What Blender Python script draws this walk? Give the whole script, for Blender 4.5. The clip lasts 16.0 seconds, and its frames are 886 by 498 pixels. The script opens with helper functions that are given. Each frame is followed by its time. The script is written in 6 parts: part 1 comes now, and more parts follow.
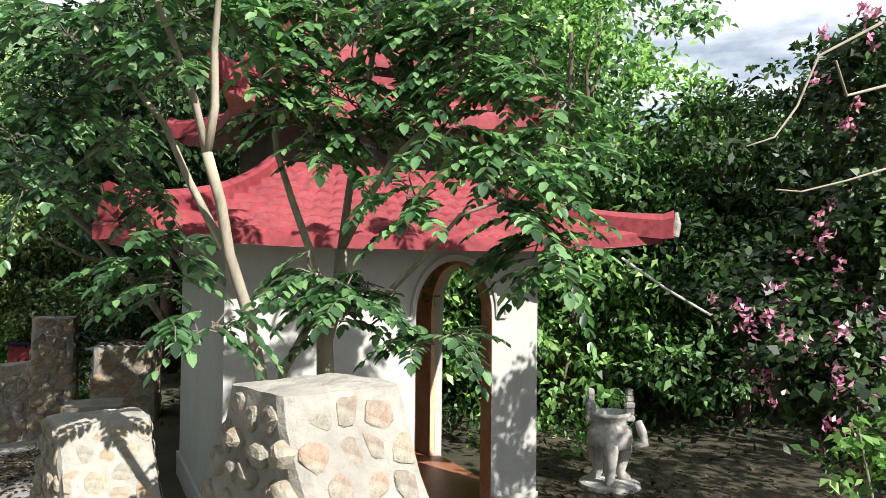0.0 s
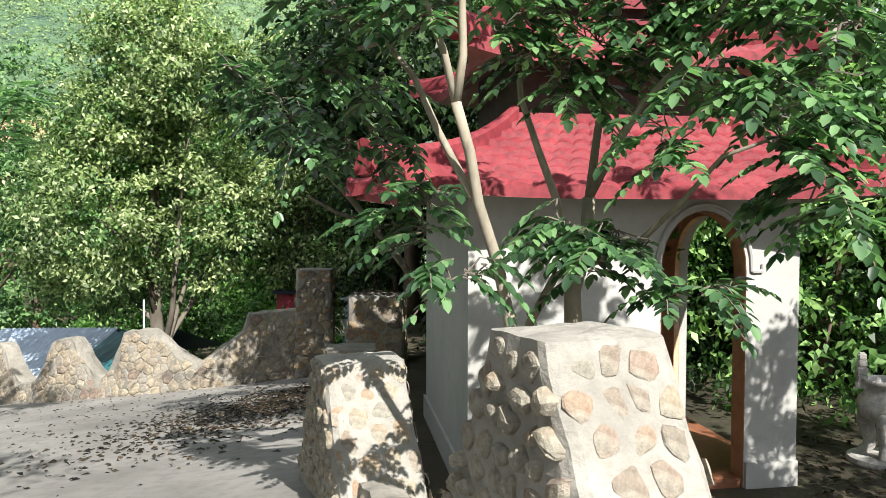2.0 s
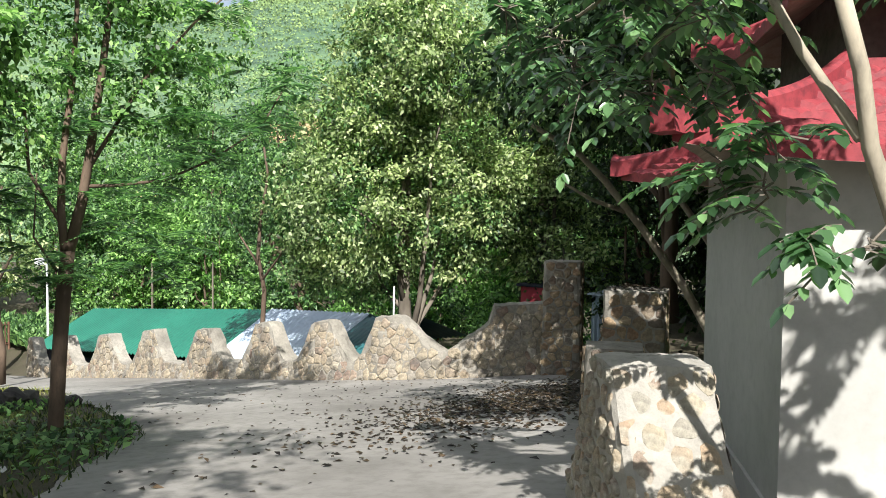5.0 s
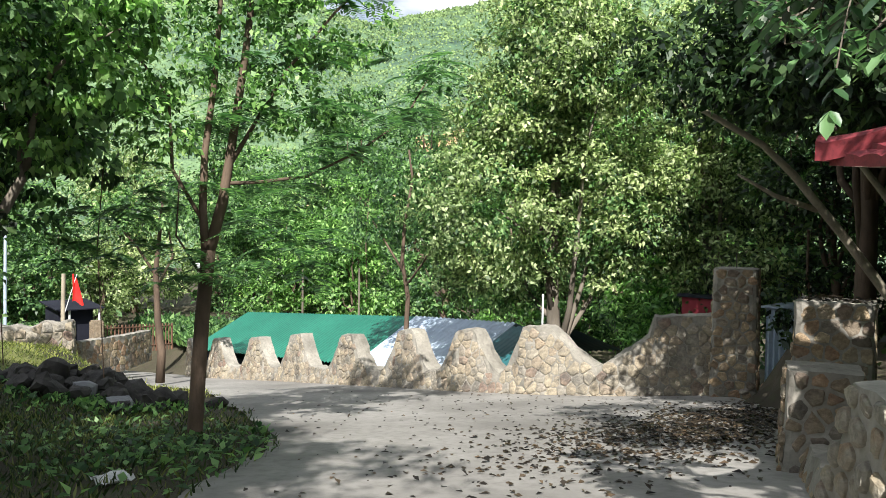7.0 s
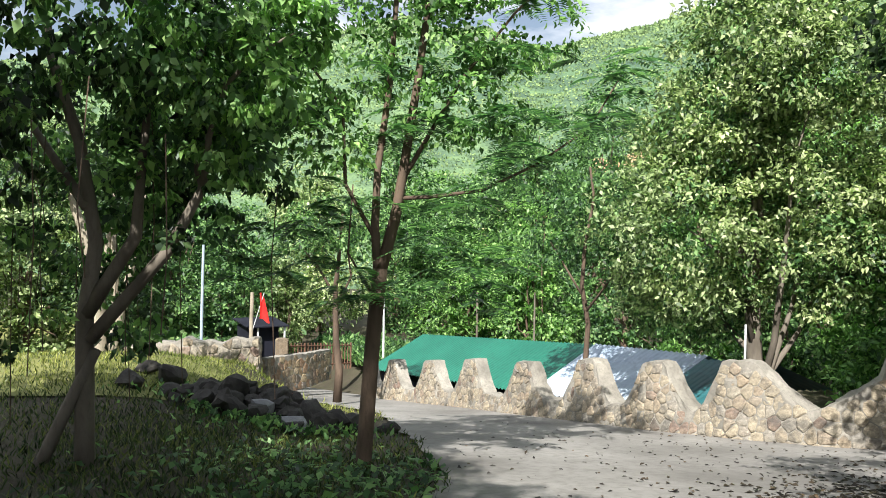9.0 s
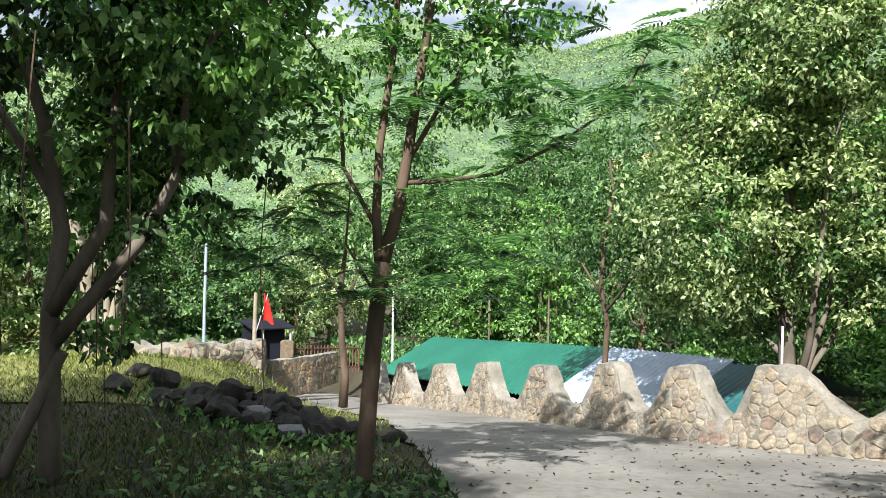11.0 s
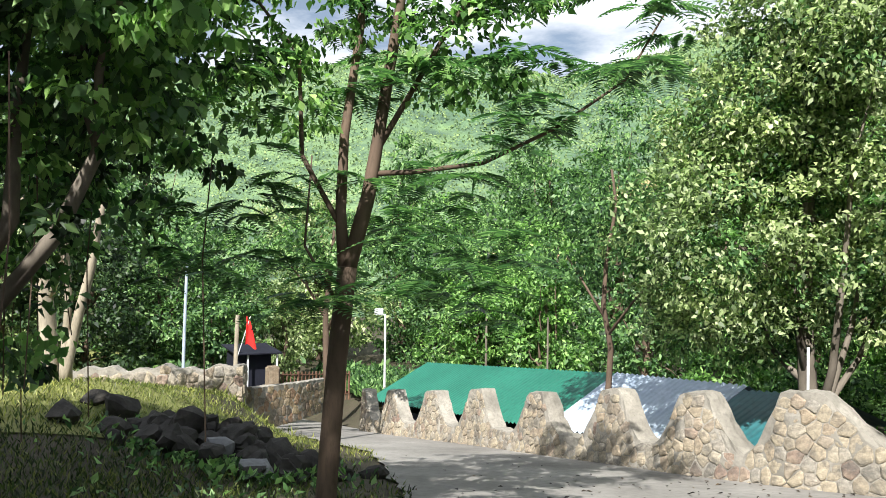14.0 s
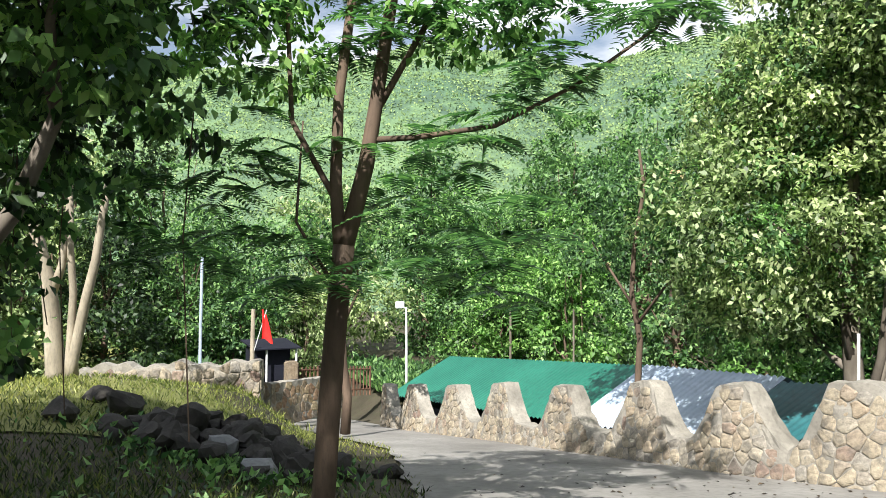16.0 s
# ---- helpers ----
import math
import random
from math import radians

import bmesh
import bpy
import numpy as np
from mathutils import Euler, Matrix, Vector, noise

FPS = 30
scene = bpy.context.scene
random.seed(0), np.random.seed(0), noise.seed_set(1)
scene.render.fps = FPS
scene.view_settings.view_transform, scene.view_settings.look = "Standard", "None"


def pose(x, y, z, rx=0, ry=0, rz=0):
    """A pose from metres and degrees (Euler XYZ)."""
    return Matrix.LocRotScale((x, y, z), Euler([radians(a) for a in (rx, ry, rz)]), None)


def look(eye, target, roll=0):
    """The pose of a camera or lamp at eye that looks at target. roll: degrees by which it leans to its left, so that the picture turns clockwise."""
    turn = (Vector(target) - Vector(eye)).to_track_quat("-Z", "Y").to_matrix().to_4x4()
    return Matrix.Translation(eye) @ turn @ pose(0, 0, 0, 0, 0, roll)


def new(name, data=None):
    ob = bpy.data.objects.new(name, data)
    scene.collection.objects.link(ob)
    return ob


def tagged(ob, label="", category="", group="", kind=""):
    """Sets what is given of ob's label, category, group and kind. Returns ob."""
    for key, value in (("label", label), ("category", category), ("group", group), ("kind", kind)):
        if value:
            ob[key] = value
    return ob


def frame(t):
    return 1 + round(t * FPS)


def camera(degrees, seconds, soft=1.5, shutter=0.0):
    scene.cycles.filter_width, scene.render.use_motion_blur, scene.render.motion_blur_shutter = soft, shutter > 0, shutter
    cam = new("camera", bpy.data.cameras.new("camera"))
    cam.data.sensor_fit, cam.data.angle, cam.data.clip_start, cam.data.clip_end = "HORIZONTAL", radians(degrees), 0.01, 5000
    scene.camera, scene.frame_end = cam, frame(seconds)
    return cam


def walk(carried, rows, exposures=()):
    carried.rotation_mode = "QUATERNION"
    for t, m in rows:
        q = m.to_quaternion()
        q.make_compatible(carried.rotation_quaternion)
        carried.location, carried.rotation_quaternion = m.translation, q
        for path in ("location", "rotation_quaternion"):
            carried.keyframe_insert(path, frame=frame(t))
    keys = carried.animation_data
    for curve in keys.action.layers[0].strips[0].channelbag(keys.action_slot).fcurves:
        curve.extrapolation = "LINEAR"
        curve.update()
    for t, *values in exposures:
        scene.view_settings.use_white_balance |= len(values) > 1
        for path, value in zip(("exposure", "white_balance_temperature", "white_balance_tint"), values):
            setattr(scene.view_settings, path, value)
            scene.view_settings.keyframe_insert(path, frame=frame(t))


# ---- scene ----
cam = camera(60.1, 16.0, soft=0.65)
METRES, EYE, TILT, LEAN, TURN = 7.0, 1.35, 1.2, -0.7, 0.0
ROWS = [
    (0.0, -0.0125, 0.0151, -0.0084, -0.02, 0.04, 0.06),
    (0.5, -0.0148, 0.0129, -0.0093, 5.00, -1.47, 0.35),
    (1.0, -0.0183, 0.0140, -0.0108, 7.24, -2.91, 0.66),
    (1.5, -0.0225, 0.0171, -0.0124, 10.44, -3.39, 0.77),
    (2.0, -0.0280, 0.0273, -0.0145, 17.05, -3.09, 0.90),
    (2.5, -0.0346, 0.0437, -0.0174, 22.40, -2.37, 0.66),
    (3.0, -0.0477, 0.0570, -0.0217, 23.86, -2.12, 0.32),
    (3.5, -0.0649, 0.0705, -0.0254, 26.75, -2.15, 0.55),
    (4.0, -0.0804, 0.0909, -0.0300, 29.88, -2.55, 0.66),
    (6.5, -0.2113, 0.2173, -0.0595, 42.07, -2.62, 0.53),
    (7.0, -0.2378, 0.2486, -0.0664, 45.37, -2.21, 0.61),
    (7.5, -0.2719, 0.2703, -0.0715, 48.23, -1.96, 0.29),
    (8.0, -0.3033, 0.2943, -0.0757, 52.39, -0.70, 0.63),
    (8.5, -0.3309, 0.3153, -0.0772, 56.30, 0.26, 0.25),
    (9.0, -0.3589, 0.3294, -0.0797, 58.35, -0.25, 0.37),
    (11.5, -0.5210, 0.4346, -0.1046, 59.23, -0.00, 0.34),
    (12.0, -0.5469, 0.4538, -0.1082, 56.00, 0.26, -0.00),
    (12.5, -0.5729, 0.4825, -0.1167, 56.88, 1.27, -0.01),
    (13.0, -0.5954, 0.5026, -0.1220, 58.36, 1.44, -0.00),
    (13.5, -0.6195, 0.5203, -0.1258, 59.16, 1.84, 0.29),
    (14.0, -0.6467, 0.5450, -0.1355, 59.18, 2.00, 0.37),
    (14.5, -0.6671, 0.5647, -0.1413, 59.35, 2.20, 0.05),
    (15.0, -0.6937, 0.5808, -0.1442, 59.31, 2.30, 0.24),
    (15.5, -0.7200, 0.6035, -0.1517, 59.98, 2.12, 1.26),
    (16.0, -0.7411, 0.6256, -0.1576, 61.07, 1.67, 1.06),
]
walk(cam, [(t, pose(0, 0, EYE, TILT, LEAN, TURN) @ pose(METRES * x, METRES * y, METRES * z, 90 + pitch, roll, yaw)) for t, x, y, z, yaw, pitch, roll in ROWS])

# ---------------------------------------------------------------- light
SUN_TO = Vector((0.625, -0.665, 0.82)).normalized()
elev = math.asin(SUN_TO.z)
world = bpy.data.worlds.new("sky")
scene.world = world
world.use_nodes = True
wn, wl = world.node_tree.nodes, world.node_tree.links
sky = wn.new("ShaderNodeTexSky")
sky.sky_type, sky.sun_disc = "NISHITA", False
sky.sun_elevation, sky.sun_rotation = elev, math.atan2(SUN_TO.x, SUN_TO.y)
sky.air_density, sky.dust_density = 1.1, 0.6
tc = wn.new("ShaderNodeTexCoord")
cmap = wn.new("ShaderNodeMapping")
cmap.inputs["Scale"].default_value = (1.0, 1.0, 3.0)
cloud = wn.new("ShaderNodeTexNoise")
cloud.inputs["Scale"].default_value, cloud.inputs["Detail"].default_value, cloud.inputs["Roughness"].default_value = 2.6, 7.0, 0.58
cramp = wn.new("ShaderNodeValToRGB")
cramp.color_ramp.elements[0].position, cramp.color_ramp.elements[1].position = 0.42, 0.56
cramp.color_ramp.elements[0].color = (0.14, 0.14, 0.14, 1)
cmix = wn.new("ShaderNodeMixRGB")
cmix.inputs["Color2"].default_value = (11.0, 11.5, 12.4, 1)
wl.new(tc.outputs["Generated"], cmap.inputs["Vector"])
wl.new(cmap.outputs["Vector"], cloud.inputs["Vector"])
wl.new(cloud.outputs["Fac"], cramp.inputs["Fac"])
wl.new(cramp.outputs["Color"], cmix.inputs["Fac"])
wl.new(sky.outputs["Color"], cmix.inputs["Color1"])
wl.new(cmix.outputs["Color"], wn["Background"].inputs["Color"])
wn["Background"].inputs["Strength"].default_value = 0.056
sun = new("sun", bpy.data.lights.new("sun", "SUN"))
sun.data.energy, sun.data.angle, sun.data.color = 5.2, radians(0.55), (1.0, 0.968, 0.93)
sun.matrix_world = look(SUN_TO * 50, (0, 0, 0))
scene.view_settings.exposure = 0.92

# ---------------------------------------------------------------- materials
def material(name, rough=0.8, spec=0.3, metal=0.0):
    m = bpy.data.materials.new(name)
    m.use_nodes = True
    n = m.node_tree.nodes["Principled BSDF"]
    n.inputs["Roughness"].default_value = rough
    n.inputs["Specular IOR Level"].default_value = spec
    n.inputs["Metallic"].default_value = metal
    return m, m.node_tree.nodes, m.node_tree.links, n


def ramp(nodes, stops):
    r = nodes.new("ShaderNodeValToRGB")
    e = r.color_ramp.elements
    while len(e) < len(stops):
        e.new(0.5)
    for el, (p, c) in zip(e, stops):
        el.position, el.color = p, (*c, 1)
    return r


def noise_node(nodes, links, scale, detail=4.0, rough=0.55, coord="Object", distort=0.0, stretch=None):
    t = nodes.new("ShaderNodeTexCoord")
    n = nodes.new("ShaderNodeTexNoise")
    n.inputs["Scale"].default_value, n.inputs["Detail"].default_value = scale, detail
    n.inputs["Roughness"].default_value, n.inputs["Distortion"].default_value = rough, distort
    src = t.outputs[coord]
    if stretch:
        mp = nodes.new("ShaderNodeMapping")
        mp.inputs["Scale"].default_value = stretch
        links.new(src, mp.inputs["Vector"])
        src = mp.outputs["Vector"]
    links.new(src, n.inputs["Vector"])
    return n


def mixed(nodes, links, fac, a, b, mode="MIX"):
    m = nodes.new("ShaderNodeMixRGB")
    m.blend_type = mode
    for key, v in (("Fac", fac), ("Color1", a), ("Color2", b)):
        if hasattr(v, "is_output"):
            links.new(v, m.inputs[key])
        elif key == "Fac":
            m.inputs[key].default_value = v
        else:
            m.inputs[key].default_value = (*v, 1)
    return m.outputs["Color"]


def bumped(nodes, links, bsdf, height, strength, dist=0.02):
    b = nodes.new("ShaderNodeBump")
    b.inputs["Strength"].default_value, b.inputs["Distance"].default_value = strength, dist
    links.new(height, b.inputs["Height"])
    links.new(b.outputs["Normal"], bsdf.inputs["Normal"])


def two_scale(name, dark, light, accent, s1, s2, rough=0.85, spec=0.25, bump=0.4, dist=0.01, stretch=None, amount=0.5):
    """A surface with broad stains and fine grain."""
    m, n, l, b = material(name, rough, spec)
    a = noise_node(n, l, s1, 5.0, 0.6, stretch=stretch)
    f = noise_node(n, l, s2, 6.0, 0.65, stretch=stretch)
    r1 = ramp(n, [(0.32, dark), (0.68, light)])
    l.new(a.outputs["Fac"], r1.inputs["Fac"])
    r2 = ramp(n, [(0.45, (0, 0, 0)), (0.7, (amount, amount, amount))])
    l.new(f.outputs["Fac"], r2.inputs["Fac"])
    l.new(mixed(n, l, r2.outputs["Color"], r1.outputs["Color"], accent), b.inputs["Base Color"])
    bumped(n, l, b, f.outputs["Fac"], bump, dist)
    return m


def leaf_material(name, dark, mid, light, trans=0.35, rough=0.45, spec=0.4):
    m, n, l, b = material(name, rough, spec)
    g = n.new("ShaderNodeNewGeometry")
    r = ramp(n, [(0.0, tuple(0.4 * c for c in dark)), (0.3, dark), (0.64, mid), (1.0, tuple(1.18 * c for c in light))])
    l.new(g.outputs["Random Per Island"], r.inputs["Fac"])
    patch = noise_node(n, l, 0.35, 2.0)
    pr = ramp(n, [(0.35, (0.75, 0.8, 0.7)), (0.65, (1.2, 1.15, 1.0))])
    l.new(patch.outputs["Fac"], pr.inputs["Fac"])
    colour = mixed(n, l, 1.0, r.outputs["Color"], pr.outputs["Color"], "MULTIPLY")
    l.new(colour, b.inputs["Base Color"])
    t = n.new("ShaderNodeBsdfTranslucent")
    l.new(mixed(n, l, 1.0, colour, (1.2, 1.4, 0.95), "MULTIPLY"), t.inputs["Color"])
    mx = n.new("ShaderNodeMixShader")
    mx.inputs["Fac"].default_value = trans
    l.new(b.outputs["BSDF"], mx.inputs[1])
    l.new(t.outputs["BSDF"], mx.inputs[2])
    l.new(mx.outputs["Shader"], n["Material Output"].inputs["Surface"])
    return m


def stone_material(name, stops, rough=0.8, joined=False, stain_dapple=0.55):
    """Each stone takes its own colour from a ramp, with grain over it."""
    m, n, l, b = material(name, rough, 0.25)
    r = ramp(n, stops)
    if joined:
        l.new(n.new("ShaderNodeNewGeometry").outputs["Random Per Island"], r.inputs["Fac"])
    else:
        l.new(n.new("ShaderNodeObjectInfo").outputs["Random"], r.inputs["Fac"])
    f = noise_node(n, l, 14.0, 6.0, 0.65)
    g = noise_node(n, l, 3.0, 3.0)
    r2 = ramp(n, [(0.35, (0.62, 0.6, 0.58)), (0.65, (1.15, 1.12, 1.08))])
    l.new(f.outputs["Fac"], r2.inputs["Fac"])
    c = mixed(n, l, 1.0, r.outputs["Color"], r2.outputs["Color"], "MULTIPLY")
    r3 = ramp(n, [(0.5, (0, 0, 0)), (0.72, (0.45, 0.45, 0.45))])
    l.new(g.outputs["Fac"], r3.inputs["Fac"])
    c = mixed(n, l, r3.outputs["Color"], c, (0.42, 0.36, 0.26))
    # black weathering in blotches, deepened to carry leaf-shade dapples as well
    s = noise_node(n, l, 1.9, 5.0, 0.7, "Object", 0.6)
    l.new(n.new("ShaderNodeNewGeometry").outputs["Position"], s.inputs["Vector"])
    r4 = ramp(n, [(0.48, (0, 0, 0)), (0.62, (stain_dapple, stain_dapple, stain_dapple))])
    l.new(s.outputs["Fac"], r4.inputs["Fac"])
    l.new(mixed(n, l, r4.outputs["Color"], c, (0.1, 0.095, 0.085)), b.inputs["Base Color"])
    bumped(n, l, b, f.outputs["Fac"], 1.0, 0.03)
    return m


M_LEAF_NEAR = leaf_material("leaf_near", (0.036, 0.09, 0.042), (0.085, 0.19, 0.085), (0.19, 0.34, 0.16), 0.42, 0.33, 1.0)
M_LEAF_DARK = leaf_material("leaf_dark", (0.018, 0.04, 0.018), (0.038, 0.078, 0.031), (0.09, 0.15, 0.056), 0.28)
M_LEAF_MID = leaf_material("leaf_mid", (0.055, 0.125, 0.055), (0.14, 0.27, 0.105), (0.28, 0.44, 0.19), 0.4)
M_LEAF_PALE = leaf_material("leaf_pale", (0.12, 0.18, 0.075), (0.34, 0.43, 0.21), (0.6, 0.66, 0.43), 0.44)
M_LEAF_BRIGHT = leaf_material("leaf_bright", (0.085, 0.19, 0.06), (0.21, 0.385, 0.125), (0.38, 0.58, 0.23), 0.45)
M_LEAF_FEATHER = leaf_material("leaf_feather", (0.045, 0.12, 0.05), (0.09, 0.2, 0.08), (0.17, 0.31, 0.12), 0.45)
# grass in two tones: verge shade and lawn sunlight put into the colours
M_GRASS = leaf_material("grass_blade", (0.03, 0.055, 0.018), (0.065, 0.105, 0.03), (0.19, 0.2, 0.07), 0.3)
M_LAWN_GRASS = leaf_material("lawn_blade", (0.1, 0.13, 0.035), (0.21, 0.24, 0.065), (0.36, 0.37, 0.13), 0.35)
M_LITTER = leaf_material("dry_leaf", (0.02, 0.015, 0.011), (0.045, 0.032, 0.022), (0.11, 0.075, 0.048), 0.1)
M_FLOWER = leaf_material("petal", (0.5, 0.14, 0.34), (0.62, 0.26, 0.47), (0.78, 0.45, 0.62), 0.3)
M_BARK_PALE = two_scale("bark_pale", (0.22, 0.19, 0.14), (0.42, 0.37, 0.28), (0.12, 0.11, 0.09), 3.0, 22.0, stretch=(1, 1, 0.35))
M_BARK_DARK = two_scale("bark_dark", (0.07, 0.05, 0.036), (0.17, 0.12, 0.085), (0.035, 0.028, 0.022), 3.0, 24.0, stretch=(1, 1, 0.3))
M_BARK_GREY = two_scale("bark_grey", (0.10, 0.085, 0.065), (0.23, 0.2, 0.16), (0.06, 0.05, 0.045), 2.5, 20.0, stretch=(1, 1, 0.35))
M_SOIL = two_scale("soil", (0.04, 0.033, 0.024), (0.09, 0.075, 0.052), (0.05, 0.07, 0.025), 0.5, 6.0, bump=0.8, dist=0.05)
M_LAWN = two_scale("lawn", (0.14, 0.165, 0.05), (0.28, 0.28, 0.1), (0.08, 0.1, 0.03), 0.4, 9.0, bump=0.9, dist=0.05)
M_ROAD = two_scale("concrete_road", (0.17, 0.162, 0.147), (0.32, 0.308, 0.283), (0.115, 0.107, 0.094), 0.35, 7.0, 0.88, 0.2, 0.35, 0.01, amount=0.45)
M_PLASTER = two_scale("white_plaster", (0.38, 0.375, 0.345), (0.48, 0.475, 0.445), (0.31, 0.3, 0.275), 0.9, 9.0, 0.8, 0.25, 0.25, 0.006, amount=0.35)
M_OCHRE = two_scale("ochre_plaster", (0.62, 0.38, 0.22), (0.76, 0.52, 0.34), (0.4, 0.22, 0.12), 1.6, 11.0, 0.8, 0.25, 0.25, 0.006)
M_TILE_FLOOR = two_scale("red_floor_tile", (0.2, 0.075, 0.04), (0.36, 0.15, 0.08), (0.12, 0.06, 0.04), 1.5, 10.0, 0.45, 0.4, 0.2, 0.004)
M_ROOF = two_scale("red_roof_paint", (0.2, 0.026, 0.034), (0.32, 0.058, 0.066), (0.09, 0.02, 0.026), 1.4, 14.0, 0.62, 0.3, 0.4, 0.008, amount=0.7)
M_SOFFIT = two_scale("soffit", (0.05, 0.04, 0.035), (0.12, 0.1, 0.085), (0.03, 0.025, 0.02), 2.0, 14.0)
M_UNDER = two_scale("bare_tile_underside", (0.25, 0.21, 0.165), (0.42, 0.36, 0.29), (0.16, 0.13, 0.1), 2.0, 14.0)
M_MORTAR = two_scale("mortar", (0.18, 0.168, 0.142), (0.36, 0.335, 0.285), (0.13, 0.12, 0.1), 1.5, 16.0, bump=0.7, dist=0.015, amount=0.5)
M_MORTAR_PALE = two_scale("mortar_pale", (0.26, 0.245, 0.21), (0.385, 0.365, 0.32), (0.19, 0.178, 0.152), 2.5, 18.0, bump=0.8, dist=0.02, amount=0.45)
WARM = [(0.0, (0.31, 0.275, 0.215)), (0.25, (0.39, 0.345, 0.26)), (0.5, (0.34, 0.28, 0.205)), (0.65, (0.3, 0.285, 0.25)), (0.85, (0.42, 0.375, 0.285)), (0.97, (0.25, 0.185, 0.15))]
M_STONE_WARM = stone_material("stone_warm", WARM, stain_dapple=0.72)
M_STONE_DULL = stone_material("stone_dull", [(0.0, (0.12, 0.11, 0.095)), (0.25, (0.34, 0.25, 0.15)), (0.45, (0.2, 0.18, 0.155)), (0.65, (0.42, 0.34, 0.22)), (0.85, (0.3, 0.19, 0.12)), (1.0, (0.16, 0.14, 0.12))], stain_dapple=0.35)
M_JOINED = stone_material("stone_joined", WARM, 0.8, True, 0.72)
M_ROCK = two_scale("rock_dark", (0.028, 0.026, 0.024), (0.085, 0.076, 0.068), (0.03, 0.034, 0.024), 2.0, 12.0, bump=0.8, dist=0.03)
M_URN = two_scale("urn_stone", (0.34, 0.32, 0.29), (0.56, 0.54, 0.5), (0.17, 0.165, 0.15), 4.0, 26.0, bump=0.6, dist=0.01, amount=0.6)
M_WHITE_METAL = two_scale("white_paint_metal", (0.55, 0.57, 0.58), (0.72, 0.73, 0.73), (0.4, 0.4, 0.38), 3.0, 20.0, 0.5, 0.4, 0.1)
M_GREEN_SHEET = two_scale("green_sheet", (0.012, 0.115, 0.076), (0.02, 0.16, 0.106), (0.01, 0.075, 0.053), 0.5, 6.0, 0.42, 0.45, 0.1)
M_PALE_SHEET = two_scale("pale_sheet", (0.33, 0.41, 0.5), (0.46, 0.53, 0.61), (0.22, 0.27, 0.33), 0.8, 5.0, 0.45, 0.45, 0.1)
M_BLUE_SHEET = two_scale("blue_green_sheet", (0.02, 0.1, 0.11), (0.04, 0.16, 0.17), (0.02, 0.06, 0.07), 0.6, 5.0, 0.45, 0.45, 0.1)
M_FLAG = two_scale("red_cloth", (0.5, 0.02, 0.02), (0.66, 0.04, 0.03), (0.4, 0.015, 0.015), 3.0, 20.0, 0.8, 0.2, 0.1)
M_ROPE = two_scale("white_rope", (0.5, 0.49, 0.45), (0.7, 0.69, 0.65), (0.35, 0.34, 0.3), 6.0, 40.0)
M_DARK = two_scale("dark_shade_cloth", (0.02, 0.025, 0.04), (0.05, 0.055, 0.08), (0.015, 0.015, 0.02), 2.0, 15.0)
M_RUST = two_scale("rusty_iron", (0.1, 0.05, 0.03), (0.2, 0.11, 0.07), (0.05, 0.03, 0.025), 3.0, 20.0, 0.75, 0.3, 0.3)
# hut red darkened so its colour carries the shade of the trees
M_PINK = two_scale("pink_red_paint", (0.3, 0.03, 0.05), (0.4, 0.06, 0.08), (0.35, 0.05, 0.07), 1.5, 10.0, 0.6, 0.3, 0.1)


def hill_material():
    m, n, l, b = material("forested_hill", 0.95, 0.1)
    a = noise_node(n, l, 0.012, 4.0, 0.6)
    f = noise_node(n, l, 0.16, 6.0, 0.7)
    v = n.new("ShaderNodeTexVoronoi")
    v.inputs["Scale"].default_value = 0.16
    t = n.new("ShaderNodeTexCoord")
    l.new(t.outputs["Object"], v.inputs["Vector"])
    r1 = ramp(n, [(0.35, (0.075, 0.15, 0.05)), (0.65, (0.2, 0.3, 0.1))])
    l.new(a.outputs["Fac"], r1.inputs["Fac"])
    r2 = ramp(n, [(0.35, (0.4, 0.46, 0.46)), (0.65, (1.3, 1.25, 1.1))])
    l.new(f.outputs["Fac"], r2.inputs["Fac"])
    c = mixed(n, l, 1.0, r1.outputs["Color"], r2.outputs["Color"], "MULTIPLY")
    r3 = ramp(n, [(0.0, (1.2, 1.2, 1.2)), (0.9, (0.55, 0.6, 0.6))])
    l.new(v.outputs["Distance"], r3.inputs["Fac"])
    c = mixed(n, l, 1.0, c, r3.outputs["Color"], "MULTIPLY")
    # distance haze painted in: a fifth of pale blue-green mixed into the colour
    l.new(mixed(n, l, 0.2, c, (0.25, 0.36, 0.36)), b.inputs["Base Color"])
    bumped(n, l, b, f.outputs["Fac"], 1.0, 3.0)
    return m


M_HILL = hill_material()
M_EARTH = two_scale("bare_orange_earth", (0.42, 0.25, 0.13), (0.6, 0.42, 0.25), (0.2, 0.2, 0.1), 0.08, 0.5, bump=0.8, dist=0.5)
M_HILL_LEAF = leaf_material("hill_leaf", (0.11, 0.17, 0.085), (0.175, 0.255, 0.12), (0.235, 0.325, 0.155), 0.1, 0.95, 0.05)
M_BOULDER = two_scale("boulder_grey", (0.16, 0.165, 0.17), (0.28, 0.28, 0.28), (0.1, 0.1, 0.1), 2.0, 14.0, bump=0.7, dist=0.02)
M_NAVY = two_scale("navy_wall", (0.006, 0.007, 0.014), (0.014, 0.016, 0.026), (0.01, 0.01, 0.015), 0.8, 8.0)
M_PAPER = two_scale("white_paper", (0.6, 0.6, 0.58), (0.75, 0.75, 0.73), (0.5, 0.5, 0.48), 8.0, 40.0)


